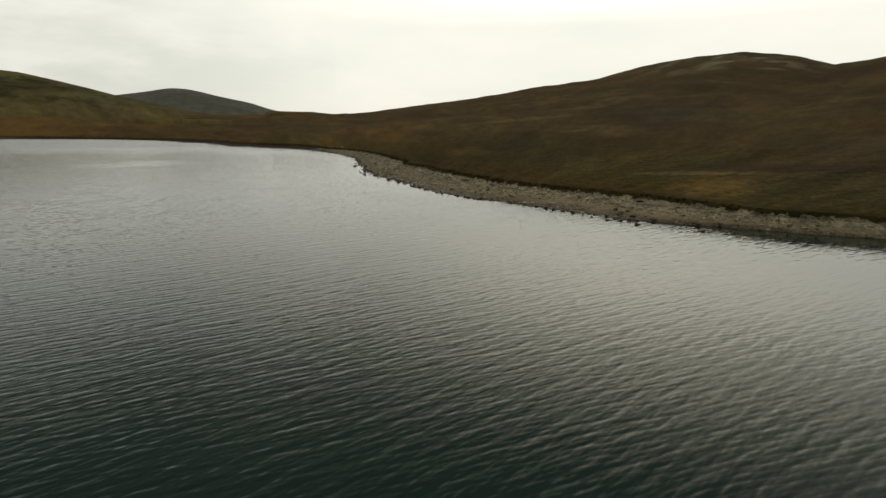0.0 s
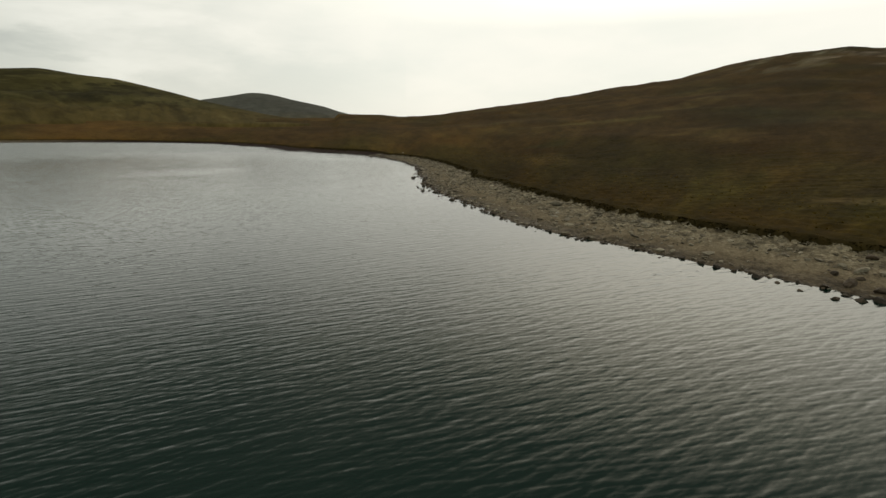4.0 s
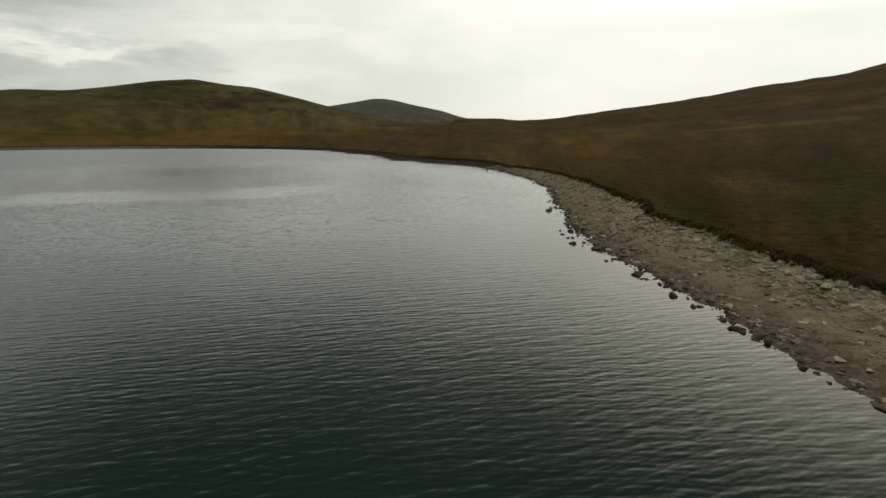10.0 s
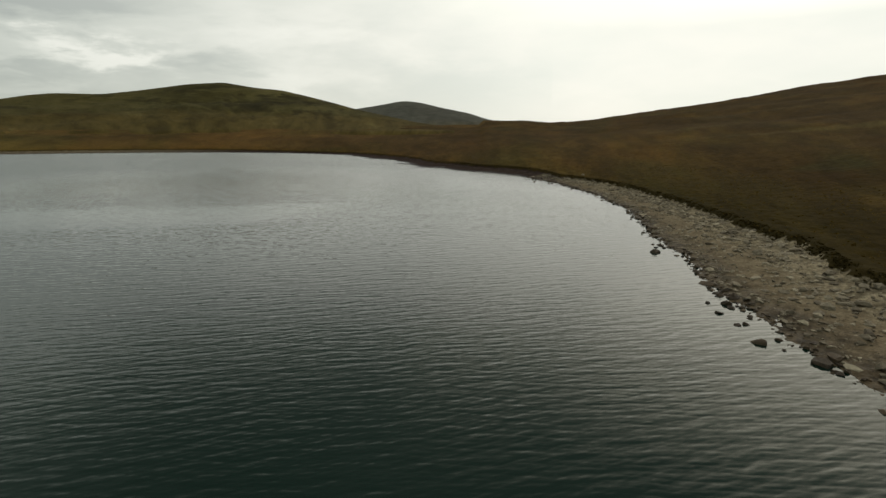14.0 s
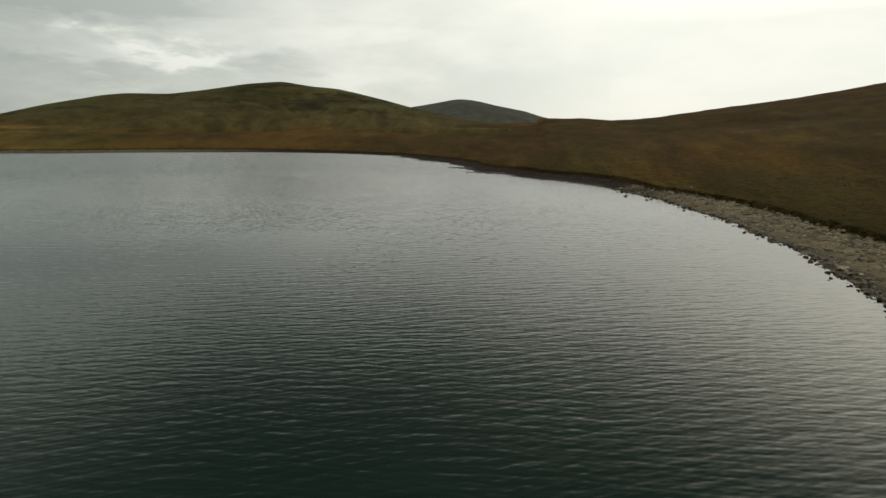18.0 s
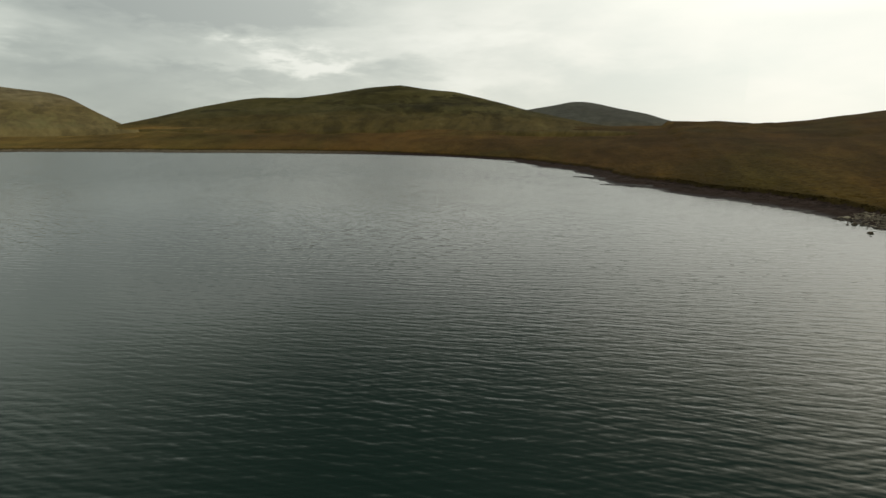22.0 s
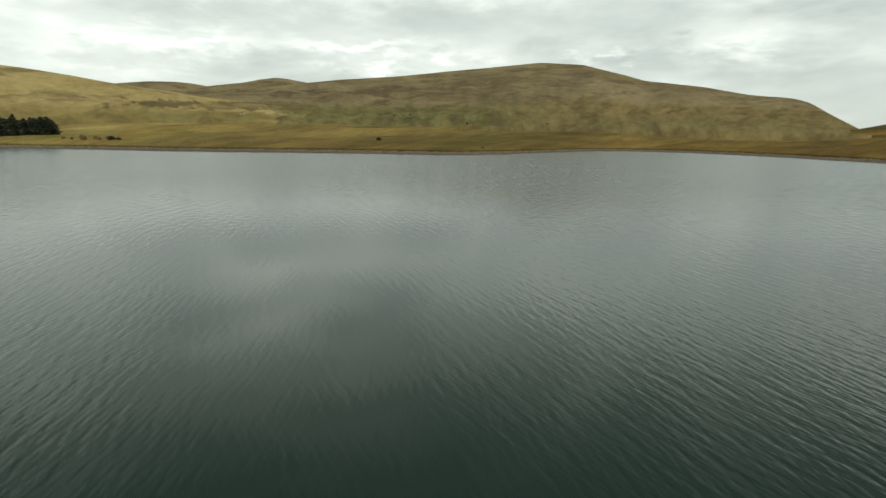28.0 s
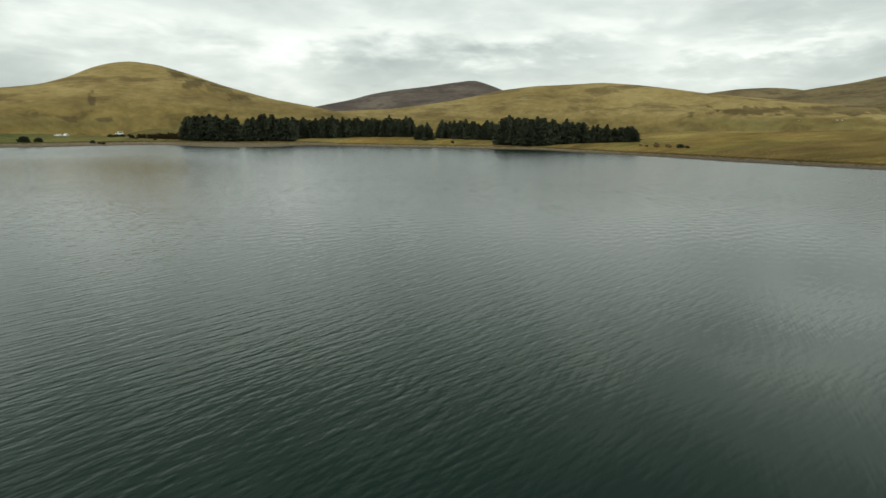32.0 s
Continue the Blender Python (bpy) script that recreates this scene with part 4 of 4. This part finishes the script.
def build_conifer(seed, height, spread, shape):
    """A dense plantation conifer: trunk, and a crown of drooping needle sprays in whorls."""
    q = random.Random(seed)
    root = new("conifer_tree")
    bm = bmesh.new()
    bmesh.ops.create_cone(bm, cap_ends=True, segments=7, radius1=0.20, radius2=0.03, depth=height * 0.95, matrix=Matrix.Translation((0, 0, height * 0.475)))
    part("trunk", bm, MAT_BARK, root, "brown conifer trunk")
    verts, faces = [], []
    z = height * 0.05
    while z < height:
        f = z / height
        reach = spread * (1 - f ** 1.6) ** shape * (1.0 if f > 0.10 else 0.85) * q.uniform(0.75, 1.15) + 0.15
        n = max(6, int(14 * (1 - f) + 6))
        turn = q.uniform(0, 6.28)
        for k in range(n):
            a = turn + k * 6.283 / n + q.uniform(-0.25, 0.25)
            out = Vector((math.cos(a), math.sin(a), 0))
            ln = reach * q.uniform(0.7, 1.12)
            for s in range(3):
                b = out * ln * (0.12 + 0.26 * s) + Vector((0, 0, z + 0.10 * s))
                t = out * ln * (0.54 + 0.24 * s) + Vector((q.uniform(-0.3, 0.3), q.uniform(-0.3, 0.3), z - ln * q.uniform(0.0, 0.22) + q.uniform(0.0, 0.35)))
                leaf_shape(verts, faces, b, t, 0.42 + 0.28 * (1 - f), q)
        z += height * q.uniform(0.024, 0.036)
    for k in range(5):
        leaf_shape(verts, faces, Vector((0, 0, height * 0.92)), Vector((q.uniform(-0.4, 0.4), q.uniform(-0.4, 0.4), height * q.uniform(0.97, 1.02))), 0.45, q)
    me = bpy.data.meshes.new("crown")
    me.from_pydata(verts, [], faces)
    me.materials.append(MAT_NEEDLE)
    crown = new("crown", me)
    crown.parent = root
    return tagged(root, "dark green plantation conifer in a dense belt", "tree", "conifers by the lake")


def build_plantation():
    kinds = [build_conifer(40 + i, *v) for i, v in enumerate(((11.3, 3.3, 0.85), (10.8, 3.1, 0.72), (11.8, 3.4, 0.95), (10.2, 3.4, 0.62), (9.0, 3.0, 0.7), (11.0, 3.5, 0.75)))]
    spots = []

    def belt(ax, ay, bx, by, depth, n, lo=0.8, hi=1.05):
        dx, dy = bx - ax, by - ay
        ln = math.hypot(dx, dy)
        for i in range(n):
            t, s = (i + rng.uniform(0.1, 0.9)) / n, rng.uniform(0, 1) if i % 2 else rng.uniform(0, 0.25)
            spots.append((ax + dx * t + dy / ln * depth * s, ay + dy * t - dx / ln * depth * s, rng.uniform(lo, hi)))

    belt(89, -37, 69, -34, -16, 38, 0.80, 0.96)
    belt(64, -34, 47, -29, -17, 36, 0.80, 0.96)
    belt(42, -44, 12, -48, -16, 43, 0.74, 0.90)
    belt(12, -50, -17, -36, -16, 43, 0.72, 0.88)
    belt(-12, -18, -17, -14, -4, 7, 0.62, 0.8)
    belt(-27, -26, -45, 0, -14, 38, 0.66, 0.82)
    belt(-31, 25, -45, 37, -17, 38, 0.88, 1.05)
    belt(-47, 32, -66, 40, -16, 34, 0.72, 0.88)
    belt(-66, 40, -80, 54, -12, 23, 0.46, 0.68)
    for n, (x, y, s) in enumerate(spots):
        m = pose(x, y, land_at(x, y) - 0.1, 0, 0, rng.uniform(0, 360)) @ Matrix.Diagonal((s * 1.45, s * 1.45, s * rng.uniform(0.92, 1.10), 1))
        ob = kinds[n] if n < len(kinds) else copy_thing(kinds[rng.randrange(len(kinds))], m)
        ob.matrix_basis = m


build_plantation()


def build_shrub(seed, label, blades=170, mat=None):
    """A rounded bush of many small leaf sprays on a few stems."""
    q = random.Random(seed)
    root = new("shrub")
    bm = bmesh.new()
    for k in range(4):
        a = k * 1.57 + q.uniform(-0.4, 0.4)
        bmesh.ops.create_cone(bm, cap_ends=True, segments=5, radius1=0.05, radius2=0.02, depth=0.9,
                              matrix=Matrix.Translation((0.15 * math.cos(a), 0.15 * math.sin(a), 0.4)) @ pose(0, 0, 0, 25 * math.sin(a), 25 * math.cos(a), 0))
    part("stem", bm, MAT_BARK, root)
    verts, faces = [], []
    for k in range(blades):
        a, u = q.uniform(0, 6.283), q.uniform(0.02, 1.0)
        r = 0.95 * math.sqrt(max(0.05, 1 - (u - 0.3) ** 2 * 1.5)) * q.uniform(0.45, 1.0) * (0.8 + 0.3 * math.sin(3 * a + seed))
        c = Vector((math.cos(a) * r, math.sin(a) * r, u * 1.15))
        leaf_shape(verts, faces, c * 0.72, c * 1.08 + Vector((q.uniform(-0.1, 0.1), q.uniform(-0.1, 0.1), q.uniform(-0.05, 0.15))), 0.30, q)
    me = bpy.data.meshes.new("foliage")
    me.from_pydata(verts, [], faces)
    me.materials.append(mat or MAT_SHRUB)
    new("foliage", me).parent = root
    return tagged(root, label, "shrub", "shrubs round the lake")


def set_shrub(ob, x, y, size, tall=1.0, z=None):
    ob.matrix_basis = pose(x, y, (land_at(x, y) if z is None else z) - 0.05, 0, 0, rng.uniform(0, 360)) @ Matrix.Diagonal((size, size, size * tall, 1))
    return ob


shrub_dark = build_shrub(3, "dark green rounded shrub on the grassy bank", 190, MAT_NEEDLE)
shrub_dull = build_shrub(5, "dull olive shrub among rough grass")
bracken = build_shrub(8, "clump of pale brown dead bracken by the shore", 210, MAT_BRACKEN)
set_shrub(shrub_dark, -67, 87.5, 1.5, 0.8)
set_shrub(shrub_dull, -68, 89.5, 1.1, 0.7)
set_shrub(bracken, -66, 78, 1.3, 0.8)
for x, y, s in ((-69, 80, 1.3), (-71, 73, 1.4), (-66, 70, 1.1), (-67, 83, 1.0), (-70, 84, 1.2), (-65, 74, 0.9)):
    set_shrub(copy_thing(bracken, Matrix()), x, y, s, 0.8)
for x, y, s, tall, kind in ((141, -14, 2.4, 0.7, 0), (137, -15, 1.8, 0.7, 0), (121.6, -21.5, 1.1, 0.9, 0),
                           (118.2, -20.5, 0.9, 0.8, 1), (119.6, -21, 0.8, 0.8, 1), (121, -94, 1.7, 0.7, 0), (118, -88, 1.6, 0.7, 0), (115, -82, 1.5, 0.7, 0), (112, -80, 1.3, 0.7, 0),
                           (110, -56, 1.5, 0.8, 1), (105, -53, 1.7, 0.9, 1), (101, -50, 1.9, 0.9, 1), (97, -49, 2.1, 0.9, 1), (93, -46, 2.4, 0.9, 1), (90, -45, 2.4, 1.0, 1),
                           (107, -54, 2.0, 0.8, 1), (103, -51, 2.1, 0.8, 1), (99, -50, 2.3, 0.9, 1), (95, -47, 2.6, 0.9, 1), (108, -44, 0.8, 0.8, 0), (101, -41, 0.8, 0.8, 0),
                           (-103, 175, 1.3, 0.7, 0), (-18, 6, 1.0, 0.9, 0), (-30, 44, 0.8, 0.9, 1), (-12, -10, 1.4, 1, 0)):
    set_shrub(copy_thing((shrub_dark, shrub_dull)[kind], Matrix()), x, y, s, tall)


def slope_finder():
    """Finds the land that a line of sight from over the lake meets."""
    from mathutils.bvhtree import BVHTree
    trees = []
    for ob in (o for o in scene.objects if o.name.startswith(("hill_", "ground"))):
        me = ob.data
        trees.append(BVHTree.FromPolygons([v.co for v in me.vertices], [p.vertices for p in me.polygons]))

    def find(eye, az, el):
        hits = [h for h in (t.ray_cast(Vector(eye), heading(az, el)) for t in trees) if h[0] is not None]
        return min(hits, key=lambda h: h[3])[0] if hits else None
    return find


on_slope = slope_finder()


def build_hill_shrubs():
    """Scattered bushes on the far slopes, set down on the surface."""
    q = random.Random(21)
    spots = [(q.gauss(103, 4.5), abs(q.gauss(1.35, 0.35)), q.uniform(0.9, 1.7)) for _ in range(5)]
    spots += [(q.uniform(62, 126), q.uniform(0.3, 2.4), q.uniform(0.8, 1.4)) for _ in range(5)]
    for az, el, s in spots:
        p = on_slope((108, 223, EYE), az, el)
        if p:
            set_shrub(copy_thing(shrub_dull, Matrix()), p.x, p.y, s, q.uniform(0.5, 0.8), p.z)
    for az, el, s in ((117.05, 1.11, 1.6), (116.7, 1.12, 1.4), (119.8, 1.1, 1.1)):
        p = on_slope((98, 221.5, EYE), az, el)
        me = bpy.data.meshes.new("boulder")
        bm = stone_shape(int(az * 10), 0.6, 2)
        bm.to_mesh(me)
        bm.free()
        me.materials.append(MAT_PALE)
        ob = new("boulder", me)
        ob.matrix_world = pose(p.x, p.y, p.z + 0.15 * s, 0, 0, az) @ Matrix.Diagonal((s, s, s, 1))
        tagged(ob, "pale grey-white boulder on a green hillside", "boulder", "pale boulders on the hill")


build_hill_shrubs()


def box(bm, cx, cy, cz, sx, sy, sz, taper=0.0):
    """A box whose top is drawn in by taper."""
    vs = []
    for k in (-1, 1):
        t = 1 - (taper if k > 0 else 0)
        vs += [bm.verts.new((cx + a * sx / 2 * t, cy + b * sy / 2 * (1 - (taper * 0.5 if k > 0 else 0)), cz + k * sz / 2)) for a, b in ((-1, -1), (1, -1), (1, 1), (-1, 1))]
    for f in ((3, 2, 1, 0), (4, 5, 6, 7), (0, 1, 5, 4), (1, 2, 6, 5), (2, 3, 7, 6), (3, 0, 4, 7)):
        bm.faces.new([vs[i] for i in f])


def build_car(x, y, turn, length, height, label):
    root = new("parked_car")
    bm = bmesh.new()
    box(bm, 0, 0, 0.58, length, 1.72, 0.66, 0.05)
    box(bm, -0.08 * length, 0, 0.91 + (height - 0.91) / 2, length * 0.62, 1.6, height - 0.91, 0.22)
    bmesh.ops.bevel(bm, geom=bm.edges[:], offset=0.07, segments=2, affect="EDGES")
    part("body", bm, MAT_WHITE, root)
    for side in (-1, 1):
        bm = bmesh.new()
        box(bm, -0.08 * length, side * 0.74, 0.93 + (height - 0.93) * 0.48, length * 0.5, 0.06, (height - 0.93) * 0.62, 0.12)
        part("window", bm, MAT_GLASS_DARK, root, "dark side window")
        for f in (-0.31, 0.31):
            bm = bmesh.new()
            bmesh.ops.create_cone(bm, cap_ends=True, segments=16, radius1=0.31, radius2=0.31, depth=0.2, matrix=pose(f * length, side * 0.78, 0.31, 90, 0, 0))
            w = part("wheel", bm, MAT_TYRE, root, "black tyre")
            bm = bmesh.new()
            bmesh.ops.create_cone(bm, cap_ends=True, segments=12, radius1=0.19, radius2=0.17, depth=0.22, matrix=pose(f * length, side * 0.79, 0.31, 90, 0, 0))
            part("rim", bm, MAT_RIM, w, "metal wheel rim")
    root.matrix_basis = pose(x, y, on_slope((x, y, 200), 0, -90).z, 0, 0, turn)
    return tagged(root, label, "car", "vehicles parked beyond the lake")


for az, el, turn, length, height, label in ((188.0, -1.12, 8, 3.5, 1.42, "white parked hatchback on green grass"),
                                           (187.46, -1.12, 80, 3.5, 1.42, "small white parked car seen end-on beyond grass"),
                                           (183.45, -0.97, 20, 4.4, 1.9, "white van half hidden by dark shrubs")):
    spot = on_slope((98, 221.5, EYE), az, el)
    build_car(spot.x, spot.y, turn, length, height, label)


def build_stones():
    """Loose stones of the shore: the larger ones one by one, the rest as a spread."""
    q = random.Random(5)
    shapes = []
    for i in range(10):
        me = bpy.data.meshes.new("stone")
        bm = stone_shape(200 + i, 0.5, 1)
        bm.to_mesh(me)
        bm.free()
        me.materials.append(MAT_STONE)
        shapes.append(me)
    for n in range(300):
        az = q.uniform(254, 298)
        w = float(beach_w(az))
        d = (q.uniform(0.46, 1.0) if n % 5 else q.uniform(0.08, 0.5)) * w
        x, y = shore_point(az, d)
        s = min(0.85, 0.30 * math.exp(q.gauss(0.15, 0.42))) * (1.25 if d > 0.75 * w else 1)
        ob = new("stone", q.choice(shapes))
        ob.parent = ground
        ob.matrix_world = Matrix.Translation((x, y, land_at(x, y) + 0.06 * s)) @ pose(0, 0, 0, q.uniform(-12, 12), q.uniform(-12, 12), q.uniform(0, 360)) @ Matrix.Diagonal((s, s * q.uniform(0.7, 1), s * q.uniform(0.6, 1), 1))
    # the spread
    base = []
    for me in shapes:
        base.append((np.array([v.co for v in me.vertices]), [tuple(p.vertices) for p in me.polygons]))
    n = 15500
    az = np.array([q.uniform(241, 315) for _ in range(n)])
    w = beach_w(az)
    f = np.array([q.betavariate(1.0, 1.05) for _ in range(n)])
    d = f * (w + 0.7) - 0.55
    r = shore_r(az) + d
    x, y = CX - np.sin(np.radians(az)) * r, CY + np.cos(np.radians(az)) * r
    clump = fbm(x * 0.28, y * 0.28, 14.0, 3)
    z = ground_z(x, y)[0]
    groups = {"dry": ([], []), "wet": ([], [])}
    for i in range(n):
        bare = 0.62 if 0.16 < d[i] / w[i] < 0.52 else 0.0
        if clump[i] < q.uniform(-0.75, 0.15) + 0.35 * bare and d[i] > 0.6 or q.random() < 0.55 * bare:
            continue
        s = min(0.70, 0.150 * math.exp(q.gauss(0.1, 0.56)))
        vs, fs = base[q.randrange(10)]
        a = q.uniform(0, 6.283)
        ca, sa = math.cos(a), math.sin(a)
        p = vs * (s, s * q.uniform(0.65, 1), s * q.uniform(0.6, 1.1))
        key = "wet" if d[i] < 0.45 + 0.5 * clump[i] else "dry"
        V, F = groups[key]
        o = len(V)
        V.extend(np.stack([p[:, 0] * ca - p[:, 1] * sa + x[i], p[:, 0] * sa + p[:, 1] * ca + y[i], p[:, 2] + z[i] + 0.05 * s], -1).tolist())
        F.extend([tuple(k + o for k in f_) for f_ in fs])
    for key, label, mat in (("dry", "pale grey-brown loose stones of the beach", MAT_STONE), ("wet", "dark wet stones along the waterline", MAT_WET)):
        ob = sheet("shore_stones", *groups[key], mat, False)
        ob.parent = ground
        tagged(ob, label, kind="stuff")


def build_tussocks():
    """Rough grass on the moor above the shore, and the dark growth that hangs over the bank."""
    q = random.Random(9)
    for name, n, label, mat, lo, hi, height, blades, rise in (
            ("bank_growth", 7000, "dark heather and sedge hanging over the bank", MAT_BANK, 0.0, 1.0, 0.12, 7, (0.15, 0.48)),
            ("moor_grass", 6000, "brown tussock grass on the moor", MAT_TUSSOCK, 0.5, 22.0, 0.11, 6, (0.08, 0.24))):
        az = np.array([q.uniform(241, 332) for _ in range(n)])
        e = np.array([lo + (hi - lo) * q.random() ** (1.0 if hi < 2 else 2.3) for _ in range(n)])
        r = shore_r(az) + beach_w(az) + e + 0.1 * np.sin(az * 9)
        x, y = CX - np.sin(np.radians(az)) * r, CY + np.cos(np.radians(az)) * r
        z = ground_z(x, y)[0]
        V, F = [], []
        for i in range(n):
            c = Vector((x[i], y[i], z[i] - 0.05))
            k = height * q.uniform(0.6, 1.5)
            for _ in range(blades):
                a = q.uniform(0, 6.283)
                tip = c + Vector((math.cos(a) * k * q.uniform(0.4, 1.1), math.sin(a) * k * q.uniform(0.4, 1.1), k * q.uniform(*rise)))
                leaf_shape(V, F, c + (tip - c) * 0.1, tip, 0.13 * k / 0.34 + 0.04, q)
        ob = sheet(name, [tuple(v) for v in V], F, mat, False)
        tagged(ob, label, "grass", kind="stuff")


def build_driftwood(x, y, turn, length):
    """A bleached branch with two stubs."""
    bm = bmesh.new()
    n, rings = 6, []
    for i in range(7):
        t = i / 6
        r = 0.055 * (1 - 0.6 * t)
        c = Vector((length * (t - 0.5), 0.06 * math.sin(t * 5), 0.05 + 0.05 * math.sin(t * 3)))
        rings.append([bm.verts.new(c + Vector((0, r * math.cos(k * 6.283 / n), r * math.sin(k * 6.283 / n)))) for k in range(n)])
    for a, b in zip(rings, rings[1:]):
        for k in range(n):
            bm.faces.new((a[k], a[(k + 1) % n], b[(k + 1) % n], b[k]))
    bm.faces.new(rings[0][::-1]), bm.faces.new(rings[-1])
    for t, a in ((0.1, 50), (-0.15, -60)):
        bmesh.ops.create_cone(bm, cap_ends=True, segments=5, radius1=0.03, radius2=0.012, depth=0.3,
                              matrix=Matrix.Translation((length * t, 0.1 * (1 if a > 0 else -1), 0.12)) @ pose(0, 0, 0, -a, 40, 0))
    me = bpy.data.meshes.new("driftwood")
    bm.to_mesh(me)
    bm.free()
    me.materials.append(MAT_DRIFT)
    ob = new("driftwood", me)
    ob.matrix_world = pose(x, y, land_at(x, y) + 0.06, 0, 0, turn)
    tagged(ob, "bleached white driftwood branch lying on gravel", "driftwood")


build_driftwood(154.3, 178.6, 150, 0.7)
build_driftwood(154.9, 179.6, 20, 0.4)
build_tussocks()
build_stones()
